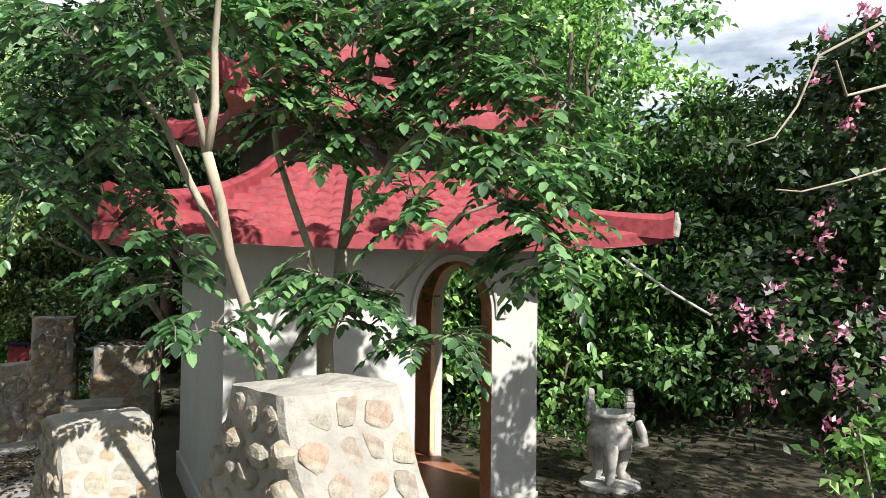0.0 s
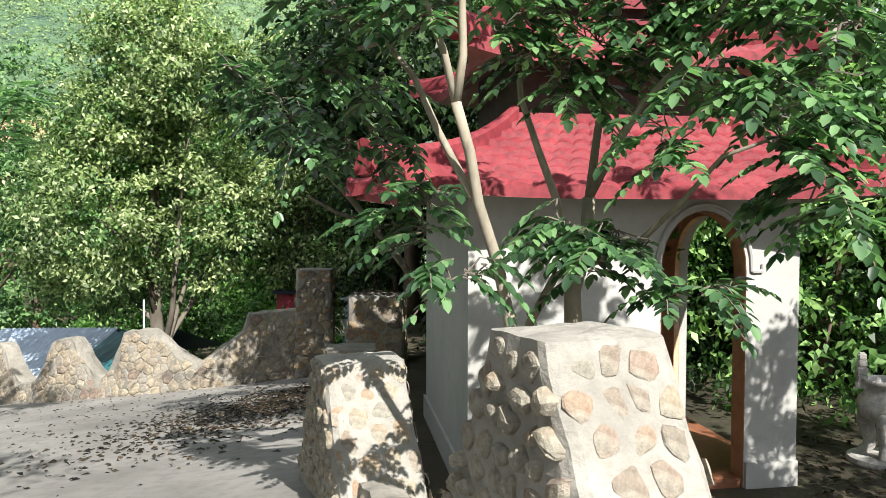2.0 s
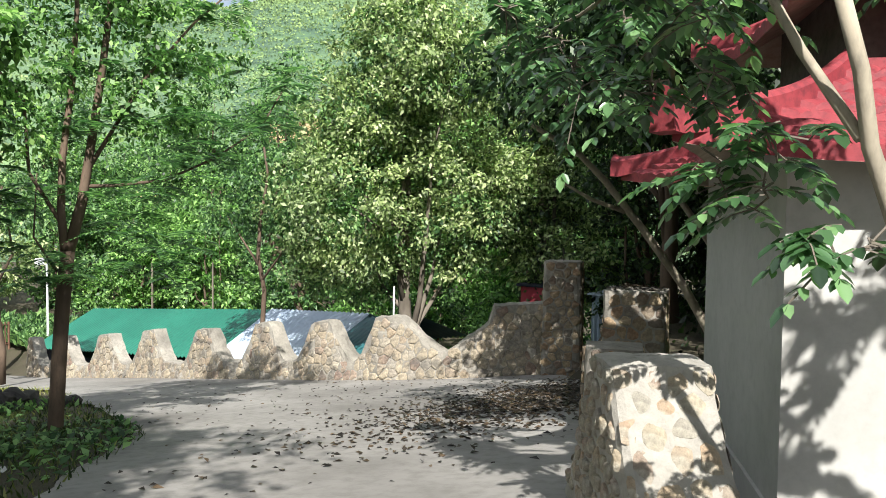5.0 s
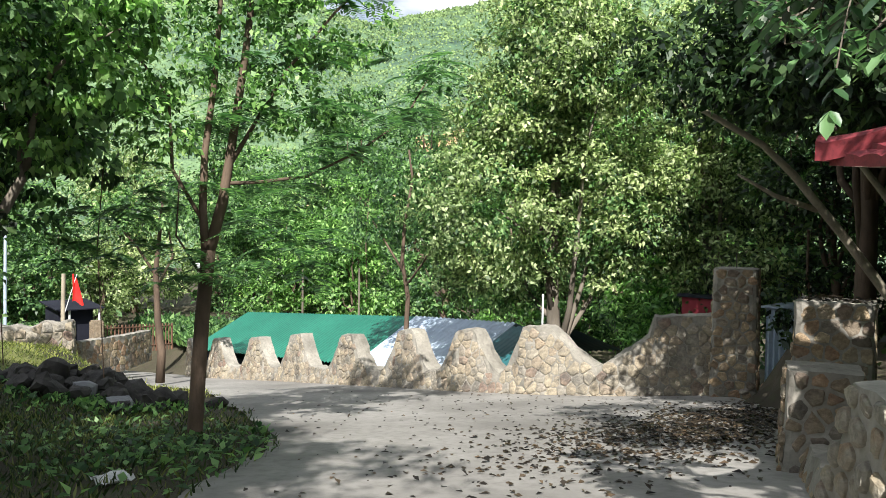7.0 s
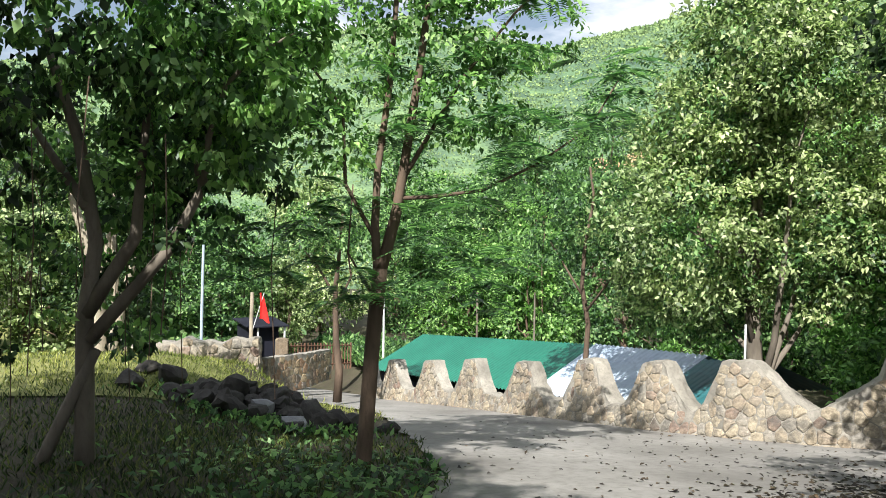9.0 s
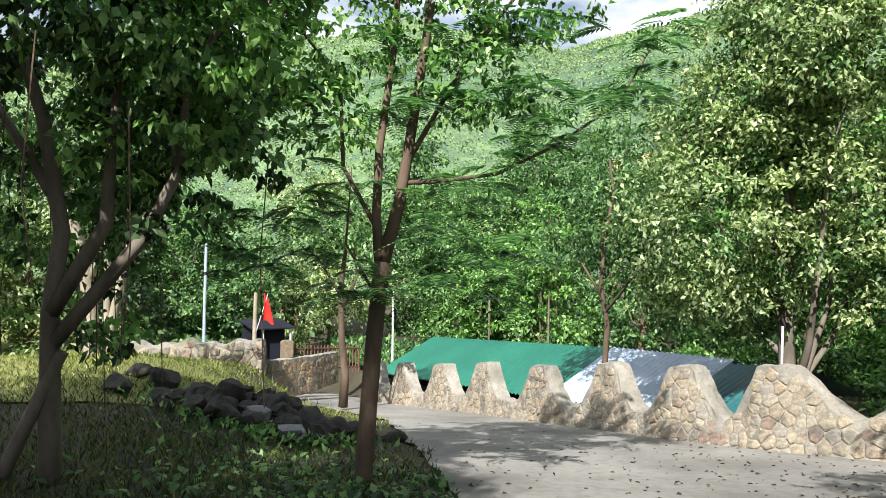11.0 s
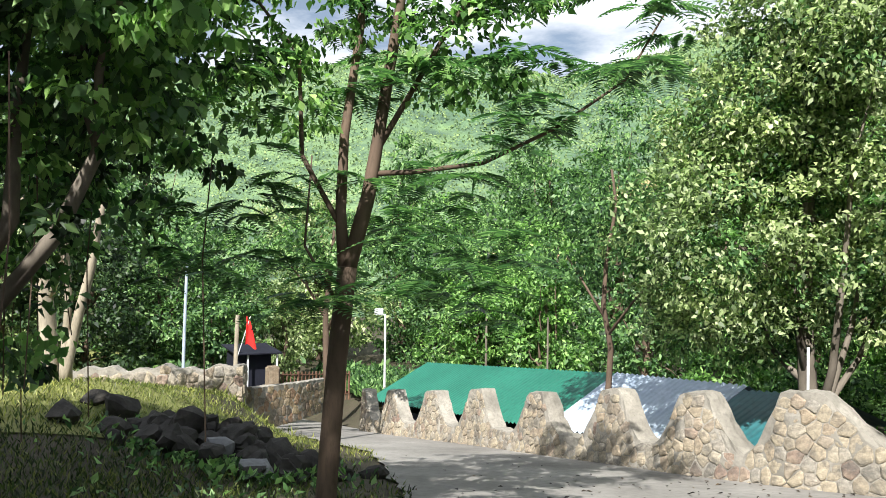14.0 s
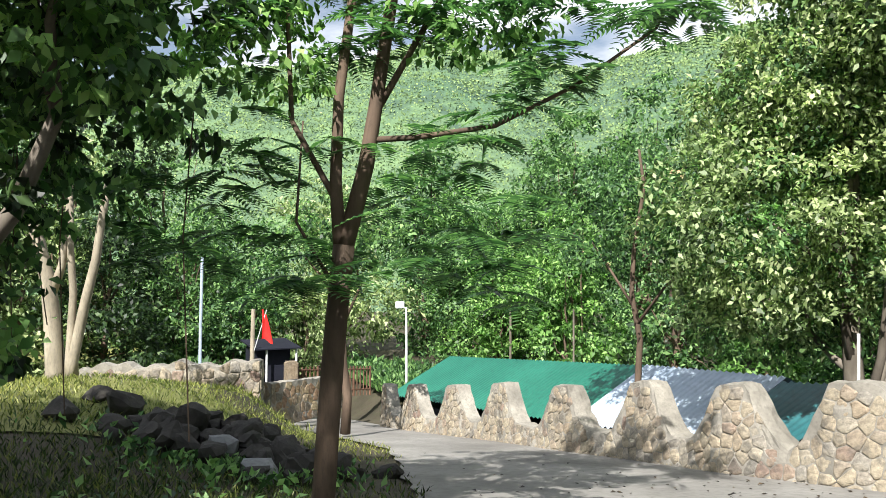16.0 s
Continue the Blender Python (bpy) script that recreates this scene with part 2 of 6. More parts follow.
def washed_stone():
    """Flush stones half hidden under a pale mortar wash."""
    m, n, l, b = material("stone_washed", 0.85, 0.2)
    r = ramp(n, [(0.0, (0.42, 0.37, 0.28)), (0.22, (0.42, 0.32, 0.2)), (0.42, (0.42, 0.26, 0.16)), (0.56, (0.28, 0.27, 0.25)), (0.7, (0.42, 0.35, 0.24)), (0.84, (0.36, 0.24, 0.18)), (1.0, (0.25, 0.2, 0.16))])
    l.new(n.new("ShaderNodeObjectInfo").outputs["Random"], r.inputs["Fac"])
    g, f = noise_node(n, l, 5.0, 5.0, 0.65), noise_node(n, l, 26.0, 6.0, 0.7)
    r2 = ramp(n, [(0.38, (0.25, 0.25, 0.25)), (0.6, (0.9, 0.9, 0.9))])
    l.new(g.outputs["Fac"], r2.inputs["Fac"])
    c = mixed(n, l, r2.outputs["Color"], r.outputs["Color"], (0.355, 0.335, 0.28))
    r3 = ramp(n, [(0.35, (0.62, 0.61, 0.59)), (0.65, (1.05, 1.04, 1.0))])
    l.new(f.outputs["Fac"], r3.inputs["Fac"])
    l.new(mixed(n, l, 1.0, c, r3.outputs["Color"], "MULTIPLY"), b.inputs["Base Color"])
    bumped(n, l, b, f.outputs["Fac"], 0.9, 0.02)
    return m


M_STONE_WASH = washed_stone()

# ---------------------------------------------------------------- building helpers
def sheet(name, verts, faces, mat, smooth=False):
    me = bpy.data.meshes.new(name)
    me.from_pydata([tuple(v) for v in verts], [], faces)
    if smooth:
        me.polygons.foreach_set("use_smooth", [True] * len(me.polygons))
    me.materials.append(mat)
    return new(name, me)


def part(name, bm, mat, parent=None, label="", smooth=False):
    me = bpy.data.meshes.new(name)
    bmesh.ops.recalc_face_normals(bm, faces=bm.faces)
    bm.to_mesh(me)
    bm.free()
    me.materials.append(mat)
    if smooth:
        me.polygons.foreach_set("use_smooth", [True] * len(me.polygons))
    ob = new(name, me)
    if parent:
        ob.parent = parent
    return tagged(ob, label)


def empty(name, x, y, z, label, category, group="", kind=""):
    ob = new(name)
    ob.empty_display_size = 0.1
    ob.location = (x, y, z)
    return tagged(ob, label, category, group, kind)


def adopt(ob, parent):
    """Makes ob, built in world coordinates, a part of parent."""
    ob.parent = parent
    ob.matrix_parent_inverse = Matrix.Translation(-parent.location)
    return ob


def box(bm, lo, hi, bevel=0.0):
    r = bmesh.ops.create_cube(bm, size=1.0)
    c = (Vector(lo) + Vector(hi)) / 2
    s = Vector(hi) - Vector(lo)
    bmesh.ops.transform(bm, matrix=Matrix.Translation(c) @ Matrix.Diagonal((*s, 1)), verts=r["verts"])
    if bevel:
        e = list({e for v in r["verts"] for e in v.link_edges})
        bmesh.ops.bevel(bm, geom=e, offset=bevel, segments=2, affect="EDGES")


def tube(bm, pts, radii, sides=8):
    """A tapering tube along pts."""
    rings = []
    pts = [Vector(p) for p in pts]
    for i, p in enumerate(pts):
        d = (pts[min(i + 1, len(pts) - 1)] - pts[max(i - 1, 0)]).normalized()
        u = d.orthogonal().normalized() if i == 0 else (u - d * u.dot(d)).normalized()
        w = d.cross(u)
        r = radii[i] if hasattr(radii, "__len__") else radii
        rings.append([bm.verts.new(p + (u * math.cos(a) + w * math.sin(a)) * r) for a in [2 * math.pi * k / sides for k in range(sides)]])
    for a, b in zip(rings, rings[1:]):
        for k in range(sides):
            bm.faces.new((a[k], a[(k + 1) % sides], b[(k + 1) % sides], b[k]))
    bm.faces.new(rings[0][::-1])
    bm.faces.new(rings[-1])


def smoothstep(a, b, x):
    t = min(1.0, max(0.0, (x - a) / (b - a)))
    return t * t * (3 - 2 * t)


def along(line, s):
    """The point and direction at the distance s along a polyline."""
    for a, b in zip(line, line[1:]):
        d = math.dist(a, b)
        if s <= d or b is line[-1]:
            return (a[0] + (b[0] - a[0]) * s / d, a[1] + (b[1] - a[1]) * s / d), ((b[0] - a[0]) / d, (b[1] - a[1]) / d)
        s -= d


def side_of(line, x, y):
    """Distance from a polyline; positive to the left of its run."""
    best, sign = 1e9, 1
    for (ax, ay), (bx, by) in zip(line, line[1:]):
        dx, dy = bx - ax, by - ay
        L = dx * dx + dy * dy
        t = min(1.0, max(0.0, ((x - ax) * dx + (y - ay) * dy) / L))
        px, py = ax + dx * t, ay + dy * t
        d = math.hypot(x - px, y - py)
        if d < best:
            best, sign = d, 1 if dx * (y - ay) - dy * (x - ax) > 0 else -1
    return best * sign


# ---------------------------------------------------------------- the ground
VERGE = [(3.0, -6.0), (-3.0, -0.8), (-6.0, 2.9), (-7.8, 4.8), (-9.6, 6.7), (-14.0, 8.9), (-21.0, 11.7), (-30.0, 12.5), (-46.0, 14.5)]
RIGHT_LINE = [(1.6, -0.45), (-0.56, 2.62), (-2.40, 5.2), (-4.18, 9.1), (-5.35, 12.6)]
FENCE_LINE = [(-8.6, 16.1), (-10.2, 15.05), (-11.82, 14.76), (-13.8, 14.7), (-16.11, 14.96), (-18.8, 15.12), (-21.79, 15.45), (-24.32, 15.5), (-27.22, 15.64), (-30.06, 15.96)]
KERB = [(3.6, -3.3)] + RIGHT_LINE + [(-8.2, 16.0)] + FENCE_LINE[2:] + [(-46.0, 18.5)]


def slope(x, y):
    return 0.1337 * x - 0.0762 * y - 0.045


def height(x, y):
    z = slope(x, y)
    right = -side_of(KERB, x, y)
    left = side_of(VERGE, x, y)
    if right > 0:
        court = -1.22 + 0.012 * (x + y - 6) if x > -7 else -2.4
        court = court + (-5.2 - court) * smoothstep(-7, -13, x)
        court = max(court, -7.0)
        z += (court - z) * smoothstep(0.05, 0.6 if x > -7 else 2.0, right)
    if left > 0:
        lawn = max(-2.05 - 0.27 * max(0.0, -22.5 - x), z - 0.4)
        lawn = max(lawn, -4.2) + 0.02 * min(left, 20)
        z += (lawn - z) * smoothstep(0.3, 7.0 - 4.5 * smoothstep(-21.0, -27.0, x), left)
        z += 0.05 * noise.noise((x * 0.7, y * 0.7, 0.0)) * smoothstep(0.2, 1.5, left)
    return max(z, -8.0)


def spread(lo, hi, fine_lo, fine_hi, step, grow=1.35):
    out, v, s = [], fine_lo, step
    while v <= fine_hi:
        out.append(v)
        v += step
    v, s = fine_hi, step
    while v < hi:
        s *= grow
        v += s
        out.append(v)
    v, s, low = fine_lo, step, []
    while v > lo:
        s *= grow
        v -= s
        low.append(v)
    return low[::-1] + out


gx, gy = spread(-1500, 900, -42, 12, 0.45), spread(-700, 1800, -8, 26, 0.45)
gv = [(x, y, height(x, y) - 0.02) for y in gy for x in gx]
W = len(gx)
gf = [(j * W + i, j * W + i + 1, (j + 1) * W + i + 1, (j + 1) * W + i) for j in range(len(gy) - 1) for i in range(W - 1)]
ground = tagged(sheet("ground", gv, gf, M_SOIL, True), "bare soil with leaf litter under the trees", "ground", kind="structure")

# the lawn, a sheet just over the soil on the high side of the road
lx = [-60 + 0.8 * i for i in range(66)]
ly = [-6 + 0.8 * i for i in range(28)]
lv = [(x, y, height(x, y) + 0.012) for y in ly for x in lx]
W = len(lx)
# the pale sheet stops near x -18, where the verge's shade begins
lf = [(j * W + i, j * W + i + 1, (j + 1) * W + i + 1, (j + 1) * W + i) for j in range(len(ly) - 1) for i in range(W - 1)
      if lx[i] < -18.0 and side_of(VERGE, lx[i] + 0.4, ly[j] + 0.4) > 3.2 + 1.5 * noise.noise((lx[i] * 0.5, ly[j] * 0.5, 3.0))]
tagged(sheet("lawn", lv, lf, M_LAWN, True), "dry yellow-green grass lawn beside the road", "lawn", kind="structure")

# the road, lofted between the verge and the walls
rv, rf, NU, NV = [], [], 14, 150


def total(line):
    return sum(math.dist(a, b) for a, b in zip(line, line[1:]))


for j in range(NV + 1):
    a = along(VERGE, total(VERGE) * j / NV)[0]
    b = along(KERB, total(KERB) * j / NV)[0]
    for i in range(NU + 1):
        k = i / NU
        x, y = a[0] + (b[0] - a[0]) * k, a[1] + (b[1] - a[1]) * k
        if i == 0:
            x += 0.18 * noise.noise((x * 1.3, y * 1.3, 7.0))
            y += 0.18 * noise.noise((x * 1.3, y * 1.3, 9.0))
        rv.append((x, y, slope(x, y) + 0.035 if slope(x, y) > -8 else -7.96))
for j in range(NV):
    for i in range(NU):
        q = j * (NU + 1) + i
        rf.append((q, q + 1, q + NU + 2, q + NU + 1))
tagged(sheet("road", rv, rf, M_ROAD, True), "pale grey concrete road sloping downhill, dusty and stained", "road", kind="structure")


# ---------------------------------------------------------------- rubble masonry
def clip_poly(poly, nx, ny, c):
    out = []
    for (ax, ay), (bx, by) in zip(poly, poly[1:] + poly[:1]):
        da, db = nx * ax + ny * ay - c, nx * bx + ny * by - c
        if da <= 0:
            out.append((ax, ay))
        if (da < 0 < db) or (db < 0 < da):
            t = da / (da - db)
            out.append((ax + (bx - ax) * t, ay + (by - ay) * t))
    return out


def rubble_cells(rng, u0, u1, v0, v1, size, keep, gap=0.006, shrink=1.0):
    """Irregular stones that fill a rectangle, as rounded outlines; keep(u, v) says where there is wall."""
    pts, rows = [], max(1, round((v1 - v0) / (size * 0.82)))
    for j in range(-1, rows + 1):
        cols = max(1, round((u1 - u0) / size))
        for i in range(-1, cols + 2):
            u = u0 + (i + 0.5 * (j % 2) + rng.uniform(-0.34, 0.34)) * (u1 - u0) / cols
            v = v0 + (j + 0.5 + rng.uniform(-0.3, 0.3)) * (v1 - v0) / rows
            pts.append((u, v))
    cells = []
    for k, (u, v) in enumerate(pts):
        if not (u0 < u < u1 and v0 < v < v1 and keep(u, v)):
            continue
        poly = [(u0, v0), (u1, v0), (u1, v1), (u0, v1)]
        for q, (a, b) in enumerate(pts):
            d = math.hypot(a - u, b - v)
            if q != k and 1e-6 < d < size * 2.6:
                nx, ny = (a - u) / d, (b - v) / d
                poly = clip_poly(poly, nx, ny, nx * (u + a) / 2 + ny * (v + b) / 2 - gap * rng.uniform(0.5, 1.3))
                if len(poly) < 3:
                    break
        if len(poly) < 3:
            continue
        if shrink < 1:
            q = rng.uniform(shrink - 0.06, 0.97)
            poly = [(u + (a - u) * q * rng.uniform(0.92, 1.06), v + (b - v) * q * rng.uniform(0.92, 1.06)) for a, b in poly]
        smooth = []
        for (ax, ay), (bx, by) in zip(poly, poly[1:] + poly[:1]):
            smooth += [(ax * 0.86 + bx * 0.14, ay * 0.86 + by * 0.14), (ax * 0.14 + bx * 0.86, ay * 0.14 + by * 0.86)]
        if shrink < 1:
            smooth = [(ax * k + bx * (1 - k), ay * k + by * (1 - k)) for (ax, ay), (bx, by) in zip(smooth, smooth[1:] + smooth[:1]) for k in (0.72, 0.28)]
        cells.append((u, v, smooth[::2] if len(smooth) > 16 else smooth))
    return cells


def stone_shape(rng, u, v, poly, place, proud):
    h = proud * rng.uniform(0.35, 1.25)
    tilt = (rng.uniform(-0.25, 0.25), rng.uniform(-0.25, 0.25))
    verts, n = [], len(poly)
    for scale, up in ((1.0, -0.5), (0.95, 0.5), (0.72, 0.95)):
        for a, b in poly:
            j = 1 + rng.uniform(-0.06, 0.06)
            lift = h * (up + (tilt[0] * (a - u) + tilt[1] * (b - v)) * 4 * (up > 0) + rng.uniform(-0.15, 0.15) * (up > 0.8))
            verts.append(Vector(place(u + (a - u) * scale * j, v + (b - v) * scale * j, lift)))
    faces = [(r * n + i, r * n + (i + 1) % n, (r + 1) * n + (i + 1) % n, (r + 1) * n + i) for r in (0, 1) for i in range(n)]
    verts.append(Vector(place(u, v, h * 1.12)))
    faces += [(2 * n + i, 2 * n + (i + 1) % n, 3 * n) for i in range(n)]
    return verts, faces


def stones(rng, parent, cells, place, mat, proud=0.03, limit=300):
    """Each cell becomes a stone with an uneven face; place(u, v, h) gives the point h proud of the wall."""
    cells = sorted(cells, key=lambda c: c[0]) if len(cells) > limit else cells
    for u, v, poly in cells[:limit]:
        verts, faces = stone_shape(rng, u, v, poly, place, proud)
        origin = Vector(place(u, v, 0))
        ob = sheet("stone", [p - origin for p in verts], faces, mat)
        ob.location = origin
        adopt(ob, parent)
    if len(cells) > limit:
        allv, allf = [], []
        for u, v, poly in cells[limit:]:
            verts, faces = stone_shape(rng, u, v, poly, place, proud)
            allf += [tuple(i + len(allv) for i in f) for f in faces]
            allv += verts
        tagged(adopt(sheet("stone_rest", allv, allf, M_JOINED), parent), kind="stuff")


def merlon(d, flat, foot, low, top):
    """Height of a battlement at the distance d from its middle, with hollow flanks."""
    t = min(1.0, max(0.0, (abs(d) - flat) / (foot - flat)))
    return low + (top - low) * (1 - t) ** 1.7


def parapet(name, label, line, tops, low, thick, seed, size, mat, faces_up, proud, batter=0.1, group="", base=slope):
    """A rubble wall along a line, its top following tops(s). faces_up: +1 stones on the left of the run, -1 on the right, 0 both."""
    rng = random.Random(seed)
    L = total(line)
    (ox, oy), _ = along(line, L / 2)
    root = empty(name, ox, oy, base(ox, oy), label, "stone wall", group)
    n = max(8, int(L / 0.11))
    levels = 9

    def at(s, k, side, off=0.0):
        (x, y), (dx, dy) = along(line, s)
        h = tops(s)
        nx, ny = -dy * side, dx * side
        z0 = base(x, y) - 0.12
        w = thick / 2 + batter * (1 - k) + off
        return Vector((x + nx * w, y + ny * w, z0 + (h + 0.12) * k))

    verts, quads = [], []
    for i in range(n + 1):
        s = L * i / n
        ring = [at(s, k / levels, 1) for k in range(levels + 1)] + [at(s, 1.0, 1, -thick / 2) + Vector((0, 0, 0.02))] + [at(s, k / levels, -1) for k in range(levels, -1, -1)]
        for p in ring:
            j = 0.035
            p += Vector([j * noise.noise((p.x * 5 + c * 9, p.y * 5, p.z * 5)) for c in range(3)])
        verts += ring
    m = 2 * levels + 3
    for i in range(n):
        for k in range(m - 1):
            q = i * m + k
            quads.append((q, q + 1, q + m + 1, q + m))
    quads += [tuple(range(m))[::-1], tuple(n * m + k for k in range(m))]
    body = sheet("masonry_core", verts, quads, M_MORTAR, False)
    adopt(body, root)
    hi = max(tops(L * i / 60) for i in range(61))
    for side in ((1, -1) if faces_up == 0 else (faces_up,)):
        cells = rubble_cells(rng, 0.0, L, 0.0, hi, size, lambda u, v: v < tops(u) - size * 0.22)

        def place(u, v, h, side=side):
            u = min(max(u, 0.0), L)
            t = tops(u)
            return at(u, min(v, t - 0.02) / t if t > 0.05 else 0.0, side, h)
        stones(rng, root, cells, place, mat, proud)
    for end, s in ((-1, 0.0), (1, L)):
        (x, y), (dx, dy) = along(line, s)
        w, h = thick / 2 + batter * 0.5, tops(s)
        if h < 0.3:
            continue
        cells = rubble_cells(rng, -w, w, 0.0, h, size, lambda u, v: True)

        def place_end(u, v, hh, x=x, y=y, dx=dx, dy=dy, end=end, h=h):
            f = u / w * (thick / 2 + batter * (1 - v / h))
            return Vector((x - dy * f + dx * end * hh, y + dx * f + dy * end * hh, base(x, y) + v))
        stones(rng, root, cells, place_end, mat, proud)
    return root


# ---------------------------------------------------------------- stone walls of the road
def pier(name, label, cx, cy, turn, top_u, top_v, foot_u, foot_v, z0, z1, seed, size, mat, proud, power=1.8, cat="stone pier", drop=0.3, core=M_MORTAR, shrink=1.0):
    """A battered rubble pier: a flat top of top_u x top_v, hollow flanks spreading to foot_u x foot_v."""
    rng = random.Random(seed)
    root = empty(name, cx, cy, z0, label, cat, "road battlements")
    H = z1 - z0
    cu, su = math.cos(radians(turn)), math.sin(radians(turn))

    def half(k):
        t = (1 - k) ** power
        return top_u / 2 + (foot_u - top_u) / 2 * t, top_v / 2 + (foot_v - top_v) / 2 * t

    def world(a, b, z):
        return Vector((cx + a * cu - b * su, cy + a * su + b * cu, z))

    levels, per = 16, 10
    verts, quads = [], []
    for j in range(levels + 1):
        k = j / levels
        hu, hv = half(k)
        ring = [(-hu + 2 * hu * i / per, -hv) for i in range(per)] + [(hu, -hv + 2 * hv * i / per) for i in range(per)]
        ring += [(hu - 2 * hu * i / per, hv) for i in range(per)] + [(-hu, hv - 2 * hv * i / per) for i in range(per)]
        for a, b in ring:
            c = 0.06 if abs(abs(a) - hu) < 1e-6 and abs(abs(b) - hv) < 1e-6 else 0.0
            p = world(a * (1 - c), b * (1 - c), z0 - drop + (H + drop) * k)
            verts.append(p + Vector([0.014 * noise.noise((p.x * 7 + e * 5, p.y * 7, p.z * 7)) for e in range(3)]))
    m = 4 * per
    for j in range(levels):
        for i in range(m):
            quads.append((j * m + i, j * m + (i + 1) % m, (j + 1) * m + (i + 1) % m, (j + 1) * m + i))
    base = levels * m
    for r in (0.66, 0.33):
        for i in range(m):
            p = verts[base + i]
            verts.append(world(0, 0, z1) + (p - world(0, 0, z1)) * r + Vector((0, 0, 0.012 + 0.012 * noise.noise((p.x * 9, p.y * 9, r)))))
    for q in range(2):
        o = base + q * m
        for i in range(m):
            quads.append((o + i, o + (i + 1) % m, o + m + (i + 1) % m, o + m + i))
    quads.append(tuple(base + 2 * m + i for i in range(m)))
    adopt(sheet("masonry_core", verts, quads, core), root)
    for ax in range(4):
        def reach(v, ax=ax):
            hu, hv = half(min(1.0, max(0.0, (v + drop) / (H + drop))))
            return hu if ax % 2 == 0 else hv

        def place(u, v, h, ax=ax, reach=reach):
            hu, hv = half(min(1.0, max(0.0, (v + drop) / (H + drop))))
            lim = reach(v) - 0.012
            f = max(-lim, min(lim, u))
            a, b = ((f, -hv - h), (hu + h, f), (-f, hv + h), (-hu - h, -f))[ax]
            return world(a, b, z0 + v)
        wide = reach(0.0)
        rough_face = ax == 2 or shrink == 1.0
        cells = rubble_cells(rng, -wide, wide, 0.0, H - 0.012, size, lambda u, v: abs(u) < reach(v) - 0.25 * size, 0.014 if rough_face else 0.01, 0.86 if ax == 2 and shrink < 1 else shrink)
        stones(rng, root, cells, place, mat, proud * (1.7 if ax == 2 else 1.0 if rough_face else 0.3))
    return root


pier("stone_battlement", "sunlit rubble battlement with a flat mortared top", -0.515, 2.75, 130, 0.38, 0.47, 2.17, 0.5, -0.33, 0.88, 3, 0.128, M_STONE_WASH, 0.02, 1.12, core=M_MORTAR_PALE, shrink=0.9)
pier("stone_battlement", "yellowish rubble battlement with a flat top", -2.38, 5.26, 126, 0.41, 0.577, 2.6, 0.62, -0.76, 0.26, 4, 0.15, M_STONE_WASH, 0.018, 1.2, core=M_MORTAR_PALE, shrink=0.92)
pier("stone_battlement", "grey-brown rubble battlement in broken shade", -4.15, 9.1, 112, 0.55, 0.62, 1.3, 0.74, -1.3, -0.36, 5, 0.17, M_STONE_DULL, 0.02)
pier("stone_block", "mossy rubble block with fallen leaves on its top", -5.25, 12.75, 105, 0.9, 0.95, 1.0, 1.05, -1.75, -0.06, 6, 0.22, M_STONE_DULL, 0.015)
pier("gate_pillar", "tall rubble gate pillar in dappled shade", -8.12, 16.05, 20, 0.78, 0.72, 0.86, 0.8, -2.6, 0.13, 7, 0.19, M_STONE_DULL, 0.025, 1.0, "gate pillar")


def low_right(s):
    return 0.26


parapet("low_stone_wall", "low rubble wall between the battlements", RIGHT_LINE[1:], low_right, 0.3, 0.22, 11, 0.2, M_STONE_DULL, 0, 0.02)

# the long battlement wall on the far side of the road
spots, acc = [], 0.0
for a, b in zip(FENCE_LINE, FENCE_LINE[1:]):
    acc += math.dist(a, b)
    spots.append(acc)
spots = spots[1:]


def fence_tops(s):
    h = 0.5 + 0.05 * math.sin(s * 2.1)
    for k, m in enumerate(spots):
        d = s - m
        foot = 1.12 if k else (1.9 if d < 0 else 1.0)
        h = max(h, merlon(d, 0.31 + 0.02 * math.sin(k * 5), foot, 0.48, 1.5 + 0.04 * math.sin(k * 3.7)))
    w = max(0.0, s - 0.62)
    h = max(h, 0.45 + 0.85 * max(0.0, 1 - (s - 1.12) / 1.5) ** 1.3) if s > 1.12 else 1.62
    return h


parapet("stone_parapet", "long rubble parapet with flared battlements along the road", FENCE_LINE, fence_tops, 0.5, 0.42, 12, 0.23, M_STONE_WARM, 1, 0.024, 0.12)

# ---------------------------------------------------------------- the pavilion
PZ = -1.13           # floor
WALL_T = 0.16
EAVE = 1.5
SIDE = 3.1
MIDDLE = Vector((-1.18, 8.65, 0.0))
PAV_TURN = radians(25)


def corner(r, k):
    """Corner k of a square round the pavilion's middle, r from it; 0 and 1 bound the front."""
    a = radians(225 + 90 * k) + PAV_TURN
    return MIDDLE + Vector((math.cos(a), math.sin(a), 0)) * r


def wall_run(bm, a, b, z0, z1, t=WALL_T):
    a, b = Vector((a[0], a[1], 0)), Vector((b[0], b[1], 0))
    d = (b - a).normalized()
    n = Vector((-d.y, d.x, 0)) * t
    vs = [bm.verts.new(Vector((p.x, p.y, z))) for z in (z0, z1) for p in (a, b, b + n, a + n)]
    for f in ((0, 1, 2, 3), (4, 5, 6, 7), (0, 1, 5, 4), (1, 2, 6, 5), (2, 3, 7, 6), (3, 0, 4, 7)):
        bm.faces.new([vs[i] for i in f])


PC, PR, PB, PL = [corner(SIDE / math.sqrt(2), k) for k in range(4)]
pavilion = empty("pavilion", MIDDLE.x, MIDDLE.y, PZ, "small white plastered square pavilion with tiered red tile roofs", "pavilion")


